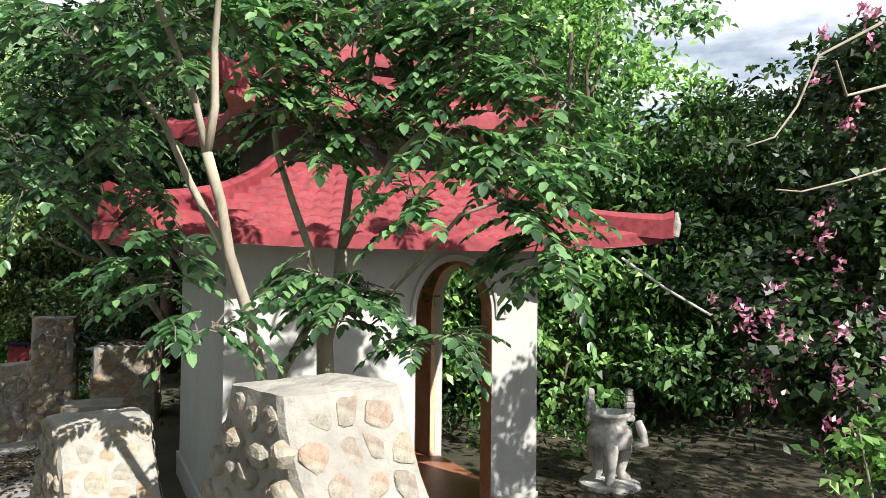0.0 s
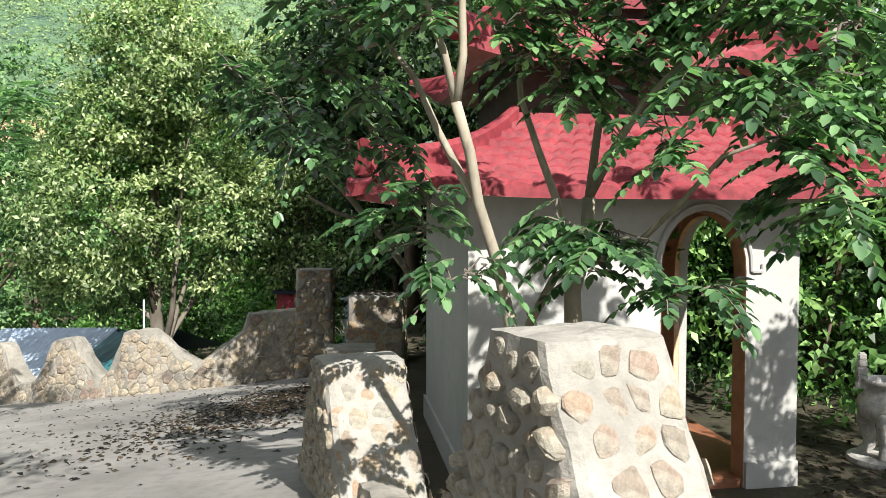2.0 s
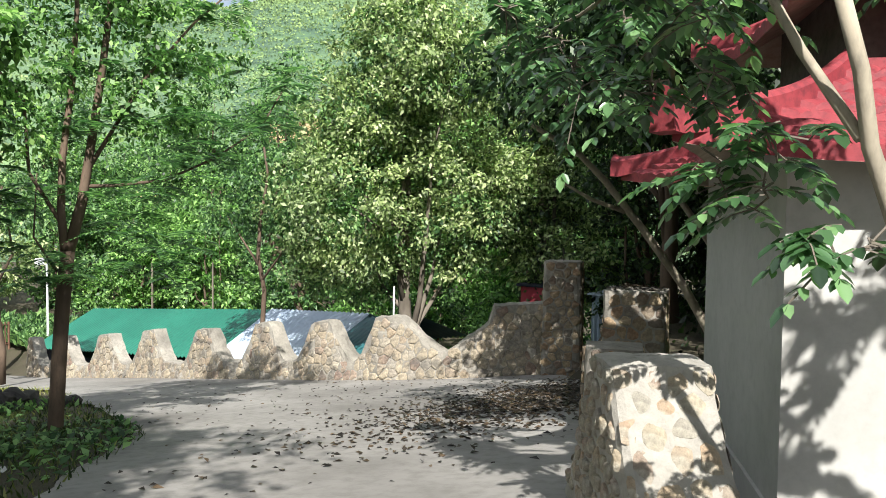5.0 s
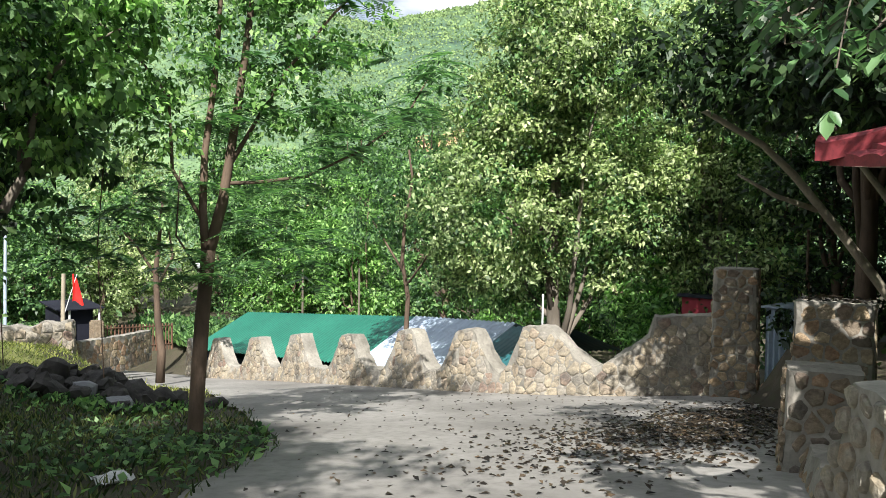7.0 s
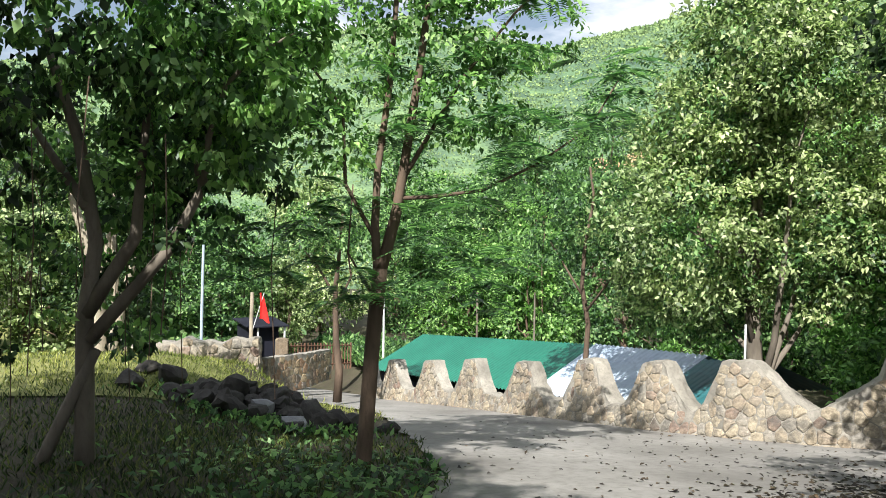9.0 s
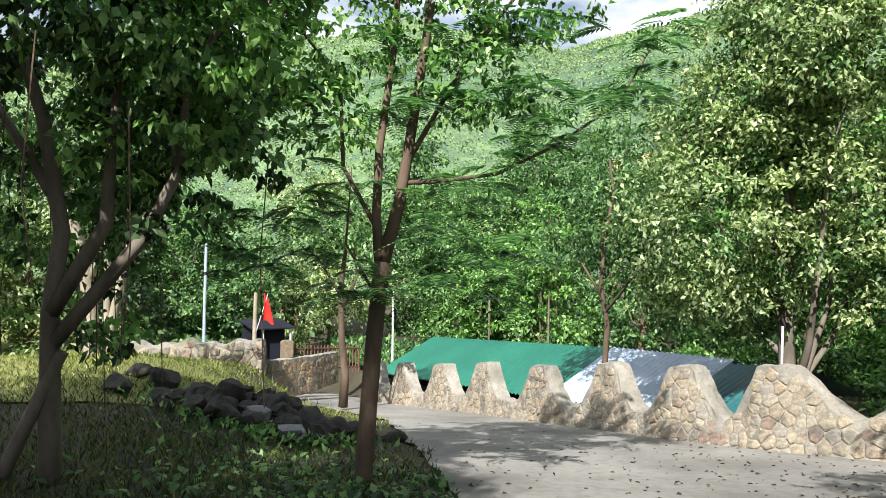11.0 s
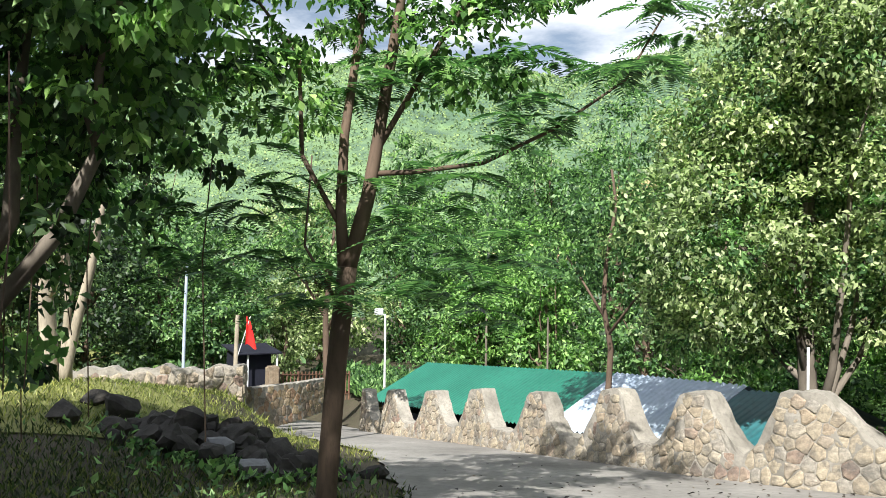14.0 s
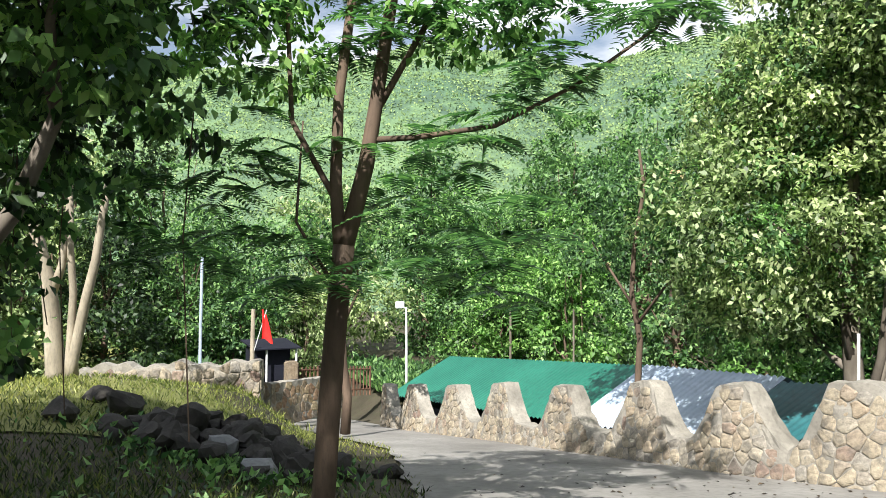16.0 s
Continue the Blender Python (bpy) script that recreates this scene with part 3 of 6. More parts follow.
def arch_outline(w, spring, top, n=14):
    """Half-width w; a slightly pointed arch from spring to top."""
    pts = [(-w, 0.0), (-w, spring)]
    for i in range(1, n):
        a = math.pi * i / n
        pts.append((-w * math.cos(a), spring + (top - spring) * math.sin(a) ** 0.92))
    return pts + [(w, spring), (w, 0.0)]


def arched_wall(name, a, b, mid, half_w, spring, top, z0, z1, thick, mat):
    """A wall from a to b with an arched opening through it, its middle mid metres from a."""
    a, b = Vector((a[0], a[1], 0)), Vector((b[0], b[1], 0))
    d = (b - a).normalized()
    n = Vector((-d.y, d.x, 0)) * thick
    L = (b - a).length
    arch = [(mid + u, v) for u, v in arch_outline(half_w, spring, top)]
    H = z1 - z0
    outer = [(0, 0), (0, H), (L, H), (L, 0)]
    bm = bmesh.new()
    layers = []
    for off in (Vector(), n):
        ring = [bm.verts.new(a + d * u + off + Vector((0, 0, z0 + v))) for u, v in arch]
        corner = [bm.verts.new(a + d * u + off + Vector((0, 0, z0 + v))) for u, v in outer]
        tops = [bm.verts.new(a + d * u + off + Vector((0, 0, z0 + H))) for u, v in arch[2:-2]]
        bm.faces.new((corner[0], ring[0], ring[1], corner[1]))
        bm.faces.new((corner[1], ring[1], ring[2], tops[0]))
        for i in range(len(tops) - 1):
            bm.faces.new((ring[i + 2], ring[i + 3], tops[i + 1], tops[i]))
        bm.faces.new((tops[-1], ring[-3], ring[-2], corner[2]))
        bm.faces.new((corner[2], ring[-2], ring[-1], corner[3]))
        layers.append((ring, corner, tops))
    (r0, c0, t0), (r1, c1, t1) = layers
    for i in range(len(r0) - 1):
        bm.faces.new((r0[i], r0[i + 1], r1[i + 1], r1[i]))
    for i, j in ((0, 1), (2, 3)):
        bm.faces.new((c0[i], c0[j], c1[j], c1[i]))
    return adopt(part(name, bm, mat), pavilion)


Z0 = PZ - 0.1
AM, AW, SPRING, CROWN = 2.17, 0.41, 2.02, 2.57       # the front arch: middle from the corner, half width, springing, crown
arched_wall("wall", PC, PR, AM, AW, SPRING, CROWN, Z0, EAVE + 0.2, WALL_T, M_PLASTER)
side_in = (PC - PR).normalized() * WALL_T
RA, BA, LA = [p + (q - p).normalized() * WALL_T for p, q in ((PR, PB), (PB, PL), (PC, PL))]
arched_wall("wall", RA, PB, 1.39, 0.72, 1.9, 2.55, Z0, EAVE + 0.2, WALL_T * 0.6, M_PLASTER)
arched_wall("wall_facing", RA + side_in * 0.63, PB + side_in * 0.63, 1.39, 0.715, 1.9, 2.54, Z0, EAVE + 0.2, WALL_T * 0.4, M_OCHRE)
d = (PR - PC).normalized()
nrm = Vector((d.y, -d.x, 0))
# moulding round the arch
bm = bmesh.new()
arch = arch_outline(AW + 0.05, SPRING, CROWN + 0.06)[1:-1]
path = [PC + d * (AM + u) + nrm * 0.012 + Vector((0, 0, Z0 + v)) for u, v in arch]
tube(bm, path, 0.018, 6)
for sgn, p in ((-1, path[0]), (1, path[-1])):
    tube(bm, [p, p + d * sgn * 0.1], 0.018, 6)
    tube(bm, [p + d * sgn * 0.1, p + d * sgn * 0.1 + Vector((0, 0, 0.07))], 0.014, 6)
adopt(part("arch_moulding", bm, M_PLASTER), pavilion)
# ochre lining of the arch
bm = bmesh.new()
rows = []
for depth in (-0.008, 0.1, 0.22):
    o = PC + d * AM + Vector((-d.y, d.x, 0)) * depth + Vector((0, 0, Z0))
    rows.append([bm.verts.new(o + d * u + Vector((0, 0, v))) for u, v in arch_outline(AW - 0.006, SPRING, CROWN - 0.008)])
for a, b in zip(rows, rows[1:]):
    for i in range(len(a) - 1):
        bm.faces.new((a[i], a[i + 1], b[i + 1], b[i]))
bmesh.ops.solidify(bm, geom=bm.faces[:], thickness=0.03)
adopt(part("arch_lining", bm, M_OCHRE, None, "orange-ochre painted arch lining"), pavilion)
for a, b in ((PL, LA), (BA, PL + (PB - PL).normalized() * WALL_T)):
    bm = bmesh.new()
    wall_run(bm, a, b, Z0 - 0.5, EAVE + 0.2)
    adopt(part("wall", bm, M_PLASTER), pavilion)
# plinth
for a, b, lo, hi in ((PL, PC, 0.0, 1.0), (PC, PR, 0.0, 0.565), (PC, PR, 0.835, 1.0)):
    bm = bmesh.new()
    dd = (b - a).normalized()
    off = Vector((dd.y, -dd.x, 0)) * 0.035
    wall_run(bm, a + (b - a) * lo + off, a + (b - a) * hi + off, Z0 - 0.5, PZ + 0.16, 0.03)
    adopt(part("plinth", bm, M_PLASTER), pavilion)
# floor
bm = bmesh.new()
plan = [corner(SIDE / math.sqrt(2) - 0.03, k) for k in range(4)]
low = [bm.verts.new(p + Vector((0, 0, Z0 - 0.3))) for p in plan]
top = [bm.verts.new(p + Vector((0, 0, PZ))) for p in plan]
bm.faces.new(low)
bm.faces.new(top)
for k in range(4):
    bm.faces.new((low[k], low[(k + 1) % 4], top[(k + 1) % 4], top[k]))
adopt(part("floor_slab", bm, M_TILE_FLOOR, None, "dusty red tiled floor slab"), pavilion)


def tiered_roof(r, z_eave, z_top, inset, lift, flare, tile=0.22, courses=8):
    """A four-sided roof with hollow slopes, flared upturned corners, tile rolls and courses."""
    def surf(side, u, v, h=0.0):
        e = abs(2 * u - 1) ** 5
        p = corner(r - v * inset, side) * (1 - u) + corner(r - v * inset, side + 1) * u
        p += (corner(flare, side if u < 0.5 else side + 1) - MIDDLE) * e * (1 - v) ** 2
        p.z = z_eave + (z_top - z_eave) * (0.66 * v + 0.34 * v * v) + lift * e * (1 - v) ** 2 + h
        return p

    nu = int(r * 1.414 / tile) * 6
    for side in range(4):
        nv = courses * 3
        verts, quads = [], []
        for j in range(nv + 1):
            v = min(1.0, (j // 3 + (0.0, 0.5, 0.95)[j % 3]) / courses)
            for i in range(nu + 1):
                u = i / nu
                roll = abs(math.sin(math.pi * u * nu / 6)) ** 0.7
                step = (0.05, 0.026, 0.004)[j % 3] if 0 < j < nv else 0.02
                verts.append(surf(side, u, v, 0.03 * roll + step))
        for j in range(nv):
            for i in range(nu):
                q = j * (nu + 1) + i
                quads.append((q, q + 1, q + nu + 2, q + nu + 1))
        tagged(adopt(sheet("roof_slope", verts, quads, M_ROOF, False), pavilion), "red painted ribbed tile slope")
        verts, quads = [], []
        for j in range(7):
            for i in range(25):
                verts.append(surf(side, i / 24, j / 6, -0.07))
        for j in range(6):
            for i in range(24):
                q = j * 25 + i
                quads.append((q, q + 25, q + 26, q + 1))
        adopt(sheet("soffit", verts, quads, M_UNDER, True), pavilion)
        verts = []
        for i in range(nu + 1):
            roll = abs(math.sin(math.pi * i / 6)) ** 0.7
            verts += [surf(side, i / nu, 0, 0.03 * roll + 0.02), surf(side, i / nu, 0, -0.07)]
        quads = [(2 * i, 2 * i + 1, 2 * i + 3, 2 * i + 2) for i in range(nu)]
        adopt(sheet("fascia", verts, quads, M_ROOF), pavilion)
        pts = [surf(side, 0.0, v / 14, 0.07) for v in range(15)]
        out = (pts[0] - pts[1]).normalized()
        tip = pts[0] + out * 0.1 + Vector((0, 0, 0.02))
        across = Vector((-out.y, out.x, 0)).normalized()
        bm = bmesh.new()
        rings = []
        for k, p in enumerate([tip] + pts):
            tall, half_w = (0.17, 0.09) if k == 0 else (0.08 + 0.08 * (1 - k / 15) ** 3, 0.085 - 0.03 * k / 15)
            rings.append([bm.verts.new(p + across * a * half_w + Vector((0, 0, b))) for a, b in ((-1, -0.1), (-0.95, tall * 0.55), (-0.55, tall * 0.9), (0, tall), (0.55, tall * 0.9), (0.95, tall * 0.55), (1, -0.1))])
        for a, b in zip(rings, rings[1:]):
            for i in range(6):
                bm.faces.new((a[i], a[i + 1], b[i + 1], b[i]))
            bm.faces.new((a[6], a[0], b[0], b[6]))
        bm.faces.new(rings[0])
        bm.faces.new(rings[-1][::-1])
        adopt(part("hip_ridge", bm, M_ROOF, None, "red hip ridge with an upturned tip"), pavilion)
        if side == 1:
            bm = bmesh.new()
            tube(bm, [tip + Vector((0, 0, -0.08)), tip + Vector((0, 0, 0.04)) + out * 0.025, tip + Vector((0, 0, 0.15)) + out * 0.02], [0.05, 0.045, 0.02], 8)
            adopt(part("ridge_end", bm, M_MORTAR_PALE, None, "dirty white plaster ridge end"), pavilion)
    bm = bmesh.new()
    ring = [[bm.verts.new(corner(r - inset + 0.04, k) + Vector((0, 0, z))) for k in range(4)] for z in (z_top - 0.05, z_top + 0.07)]
    bm.faces.new(ring[0])
    bm.faces.new(ring[1])
    for k in range(4):
        bm.faces.new((ring[0][k], ring[0][(k + 1) % 4], ring[1][(k + 1) % 4], ring[1][k]))
    adopt(part("roof_cap", bm, M_ROOF), pavilion)


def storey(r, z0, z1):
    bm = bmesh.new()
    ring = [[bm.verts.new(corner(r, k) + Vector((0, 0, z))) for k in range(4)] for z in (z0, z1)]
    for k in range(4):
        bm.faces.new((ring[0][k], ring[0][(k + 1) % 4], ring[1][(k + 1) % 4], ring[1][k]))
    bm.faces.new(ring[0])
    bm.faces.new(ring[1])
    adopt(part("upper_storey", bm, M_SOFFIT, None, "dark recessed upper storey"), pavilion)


tiered_roof(2.8, EAVE, 2.19, 1.35, 0.1, 0.62, 0.22, 8)
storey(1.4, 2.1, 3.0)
tiered_roof(2.0, 2.72, 3.2, 1.1, 0.1, 0.3, 0.22, 6)
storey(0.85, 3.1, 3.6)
tiered_roof(1.05, 3.42, 3.95, 0.95, 0.12, 0.16, 0.19, 5)
bm = bmesh.new()
fx, fy = MIDDLE.x, MIDDLE.y
tube(bm, [(fx, fy, 3.92), (fx, fy, 4.0), (fx, fy, 4.1), (fx, fy, 4.22), (fx, fy, 4.42)], [0.12, 0.08, 0.12, 0.06, 0.015], 12)
adopt(part("finial", bm, M_ROOF, None, "red finial"), pavilion)

# ---------------------------------------------------------------- plants
def leaf_cloud(name, pos, aim, up, length, width, mat, fold=0.12, full=False):
    """Many leaves in one mesh: a rhombic blade each, or a fuller oval one folded along its midrib."""
    n = len(pos)
    aim = aim / (np.linalg.norm(aim, axis=1, keepdims=True) + 1e-9)
    side = np.cross(aim, up)
    side /= np.linalg.norm(side, axis=1, keepdims=True) + 1e-9
    nrm = np.cross(side, aim)
    L = length[:, None]
    w = width[:, None]
    if full:
        v = np.empty((n, 6, 3))
        v[:, 0] = pos
        v[:, 3] = pos + aim * L - nrm * L * fold
        for k, sgn in ((1, 1), (5, -1)):
            v[:, k] = pos + aim * L * 0.3 + side * w * 0.5 * sgn + nrm * L * fold
        for k, sgn in ((2, 1), (4, -1)):
            v[:, k] = pos + aim * L * 0.72 + side * w * 0.42 * sgn + nrm * L * fold * 0.5
        base = np.arange(0, 6 * n, 6)[:, None]
        loops = (base + np.array([0, 1, 2, 3, 0, 3, 4, 5])).reshape(-1)
        me = bpy.data.meshes.new(name)
        me.vertices.add(6 * n)
        me.vertices.foreach_set("co", v.reshape(-1))
        me.loops.add(8 * n)
        me.loops.foreach_set("vertex_index", loops.astype(np.int32))
        me.polygons.add(2 * n)
        me.polygons.foreach_set("loop_start", np.arange(0, 8 * n, 4, dtype=np.int32))
        me.update(calc_edges=True)
        me.materials.append(mat)
        return new(name, me)
    v = np.empty((n, 4, 3))
    v[:, 0] = pos
    v[:, 1] = pos + aim * L * 0.42 + side * w * 0.5 + nrm * L * fold
    v[:, 2] = pos + aim * L - nrm * L * fold
    v[:, 3] = pos + aim * L * 0.42 - side * w * 0.5 + nrm * L * fold
    me = bpy.data.meshes.new(name)
    me.vertices.add(4 * n)
    me.vertices.foreach_set("co", v.reshape(-1))
    me.loops.add(4 * n)
    me.loops.foreach_set("vertex_index", np.arange(4 * n, dtype=np.int32))
    me.polygons.add(n)
    me.polygons.foreach_set("loop_start", np.arange(0, 4 * n, 4, dtype=np.int32))
    me.update(calc_edges=True)
    me.materials.append(mat)
    return new(name, me)


def unit(rng, n):
    v = rng.normal(size=(n, 3))
    return v / np.linalg.norm(v, axis=1, keepdims=True)


def clump_centres(rng, blobs, count):
    """Clump centres, mostly near the skin of the crown's blobs."""
    vol = np.array([b[3] * b[4] * b[5] for b in blobs]) ** 0.75
    pick = rng.choice(len(blobs), count, p=vol / vol.sum())
    b = np.array(blobs)[pick]
    r = rng.uniform(0.25, 1.0, (count, 1)) ** 0.45
    u = unit(rng, count)
    return b[:, :3] + u * r * b[:, 3:6], u


def crown_mesh(name, rng, blobs, clumps, per, spread_r, leaf, mat, droop=0.3, ratio=0.5):
    c, out = clump_centres(rng, blobs, clumps)
    size = spread_r * rng.uniform(0.5, 1.3, (clumps, 1))
    pos = np.repeat(c, per, axis=0) + unit(rng, clumps * per) * np.repeat(size, per, axis=0) * rng.uniform(0.15, 1.0, (clumps * per, 1)) ** 0.6 * np.array([1, 1, 0.55])
    o = np.repeat(out, per, axis=0)
    aim = o * 0.6 + unit(rng, len(pos)) + np.array([0, 0, -droop])
    up = unit(rng, len(pos)) * 0.6 + np.array([0, 0, 0.7]) + o * 0.8
    length = leaf * rng.uniform(0.6, 1.3, len(pos))
    return leaf_cloud(name, pos, aim, up, length, length * ratio, mat)


def wiggle(rng, a, b, n, amount):
    a, b = np.array(a, float), np.array(b, float)
    pts = [a + (b - a) * i / n for i in range(n + 1)]
    for i in range(1, n):
        pts[i] = pts[i] + rng.normal(size=3) * amount
    return pts


def limb(bm, pts, r0, r1, sides=7):
    n = len(pts)
    tube(bm, pts, [r0 + (r1 - r0) * i / (n - 1) for i in range(n)], sides)


def wood_part(name, limbs, bark, parent):
    """One mesh of trunk and limbs: (points, radius at the foot, radius at the tip)."""
    bm = bmesh.new()
    for pts, r0, r1 in limbs:
        limb(bm, pts, r0, r1)
    return adopt(part(name, bm, bark, None, "", True), parent)


def broad_tree(x, y, h, r, seed, mat, bark, label, leaf=0.2, clumps=130, per=34, low=0.12, group="forest trees", z=None, spread_r=None, ratio=0.5, name="tree", inner_shade=None):
    """A leafy tree with a tapered trunk, limbs, and an uneven crown that reaches down to low * h."""
    rng = np.random.default_rng(seed)
    z = height(x, y) if z is None else z
    root = empty(name, x, y, z, label, "tree", group)
    top = z + h
    blobs = []
    for i in range(9):
        k = low + (0.95 - low) * (i + rng.uniform(0, 0.9)) / 9
        w = r * (0.55 + 0.5 * math.sin(math.pi * min(1.0, 0.18 + 0.78 * k)))
        a = rng.uniform(0, 2 * math.pi)
        q = w * rng.uniform(0.2, 0.55)
        blobs.append((x + q * math.cos(a), y + q * math.sin(a), z + h * k, w * rng.uniform(0.5, 0.75), w * rng.uniform(0.5, 0.75), h * rng.uniform(0.1, 0.17)))
    limbs = [(wiggle(rng, (x, y, z - 0.3), (x + rng.normal() * 0.3, y + rng.normal() * 0.3, z + h * 0.8), 6, 0.1 * r / 2), 0.02 * h + 0.03, 0.03)]
    spine = limbs[0][0]
    for b in blobs:
        s = spine[rng.integers(1, 4)]
        limbs.append((wiggle(rng, s, b[:3], 4, 0.12), 0.02 + 0.007 * h, 0.012))
    wood_part("trunk", limbs, bark, root)
    adopt(crown_mesh("crown", rng, blobs, clumps, per, spread_r or r * 0.23, leaf, mat, ratio=ratio), root)
    # darker core leaves: shade within the crown put into leaf colour
    if inner_shade:
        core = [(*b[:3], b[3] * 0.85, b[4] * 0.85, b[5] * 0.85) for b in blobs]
        adopt(crown_mesh("crown", rng, core, clumps // 4, per, r * 0.2, leaf, inner_shade, ratio=ratio), root)
    return root


def pinnate(rng, base, aim, length, pairs, leaf, width, droop=0.5):
    """One compound leaf: arrays of leaflet places, aims, ups and sizes, and the rachis."""
    aim = aim / np.linalg.norm(aim)
    side = np.cross(aim, (0, 0, 1.0))
    side /= np.linalg.norm(side) + 1e-9
    pts, pos, aims, ups, lens = [], [], [], [], []
    for i in range(pairs + 1):
        t = i / pairs
        p = base + aim * length * t + np.array([0, 0, -droop * length * t * t])
        pts.append(p)
        if i == 0:
            continue
        tangent = aim + np.array([0, 0, -2 * droop * t])
        for sgn in (-1, 1):
            a = side * sgn * 0.95 + tangent * 0.55 + np.array([0, 0, -0.25 + rng.normal() * 0.15])
            pos.append(p)
            aims.append(a)
            ups.append(np.array([0, 0, 1.0]) + side * sgn * -0.2 + rng.normal(size=3) * 0.18)
            lens.append(leaf * (1 - 0.35 * abs(2 * t - 1)) * rng.uniform(0.85, 1.1))
    pos.append(pts[-1])
    aims.append(tangent)
    ups.append(np.array([0, 0, 1.0]))
    lens.append(leaf)
    return pos, aims, ups, lens, pts


def compound_crown(name, rng, centres, per, reach, length, pairs, leaf, width, mat, parent, bark, flat=0.3):
    """Compound leaves that spray from each centre, with their rachises."""
    P, A, U, S = [], [], [], []
    bm = bmesh.new()
    for c in centres:
        c = np.array(c)
        lead = unit(rng, 1)[0] * np.array([1, 1, 0.3])
        for k in range(per):
            d = unit(rng, 1)[0] * np.array([1, 1, flat]) + lead * 0.5 + np.array([0, 0, 0.12])
            b = c + unit(rng, 1)[0] * reach * rng.uniform(0.2, 1.0)
            p, a, u, s, pts = pinnate(rng, b, d, length * rng.uniform(0.7, 1.2), pairs, leaf, width)
            P += p
            A += a
            U += u
            S += s
            tube(bm, pts[::max(1, len(pts) // 3)], 0.0035, 4)
            tube(bm, [c, (c + b) / 2 + rng.normal(size=3) * 0.02, b], 0.005, 4)
    S = np.array(S)
    adopt(leaf_cloud(name, np.array(P), np.array(A), np.array(U), S, S * width, mat, 0.07, True), parent)
    tagged(adopt(part("twig_growth", bm, bark), parent), kind="stuff")


# --- the two trees behind the first battlement
T1 = empty("tree", -1.03, 4.12, height(-1.03, 4.12), "young tree with smooth pale trunk and long compound leaves", "tree", "pavilion trees")
rng = np.random.default_rng(21)
wood_part("trunk", [
    ([(-1.0, 4.16, -1.1), (-0.99, 4.14, 0.2), (-1.03, 4.12, 0.71), (-1.09, 4.09, 1.02), (-1.19, 4.06, 1.34), (-1.22, 4.00, 1.60), (-1.28, 3.95, 1.85)], 0.036, 0.028),
    ([(-1.28, 3.95, 1.84), (-1.34, 3.94, 2.10), (-1.44, 3.88, 2.40), (-1.56, 3.88, 2.68), (-1.64, 3.87, 3.2)], 0.023, 0.012),
    ([(-1.28, 3.95, 1.84), (-1.24, 3.94, 2.08), (-1.23, 3.88, 2.37), (-1.20, 3.83, 2.58), (-1.07, 3.78, 3.0)], 0.026, 0.013),
    ([(-1.22, 4.06, 1.37), (-1.45, 4.20, 1.73), (-1.62, 4.29, 2.05), (-1.84, 4.39, 2.29), (-2.12, 4.48, 2.46), (-2.50, 4.58, 2.59)], 0.024, 0.01),
    ([(-1.84, 4.39, 2.29), (-2.3, 4.7, 2.3), (-2.8, 5.1, 2.25), (-3.3, 5.5, 2.25)], 0.016, 0.006),
    # limb for the unseen shade crown added above the view
    ([(-2.12, 4.48, 2.46), (-2.4, 5.3, 3.3), (-2.6, 6.4, 4.4)], 0.016, 0.008),
], M_BARK_PALE, T1)
T2 = empty("tree", -0.75, 4.52, height(-0.75, 4.52), "forked tree with pale limbs and glossy compound leaves", "tree", "pavilion trees")
wood_part("trunk", [
    ([(-0.74, 4.52, -1.1), (-0.75, 4.52, 0.54), (-0.76, 4.52, 0.86), (-0.68, 4.51, 1.13), (-0.67, 4.51, 1.38)], 0.06, 0.036),
    ([(-0.67, 4.51, 1.38), (-0.51, 4.40, 1.67), (-0.38, 4.30, 1.85), (-0.17, 4.19, 2.05), (0.04, 4.09, 2.33), (0.06, 4.08, 2.9)], 0.026, 0.01),
    ([(-0.67, 4.51, 1.38), (-0.63, 4.50, 1.71), (-0.56, 4.49, 2.17), (-0.48, 4.48, 2.62), (-0.41, 4.47, 3.3)], 0.026, 0.012),
    ([(-0.44, 4.47, 2.9), (0.2, 4.5, 3.1), (0.9, 4.6, 3.4), (1.6, 4.7, 3.7)], 0.015, 0.006),
    ([(-0.74, 4.52, 0.90), (-0.86, 4.61, 1.35), (-0.97, 4.60, 1.65), (-1.09, 4.69, 1.96), (-1.13, 4.69, 2.27), (-1.27, 4.68, 2.8)], 0.028, 0.012),
    ([(-0.71, 4.51, 0.99), (-0.43, 4.41, 1.10), (-0.20, 4.21, 1.32), (0.00, 4.00, 1.55), (0.24, 3.90, 1.63)], 0.022, 0.007),
    ([(-1.05, 4.62, -0.9), (-1.02, 4.62, 0.65), (-0.86, 4.52, 0.93), (-0.76, 4.51, 0.99)], 0.03, 0.022),
], M_BARK_PALE, T2)
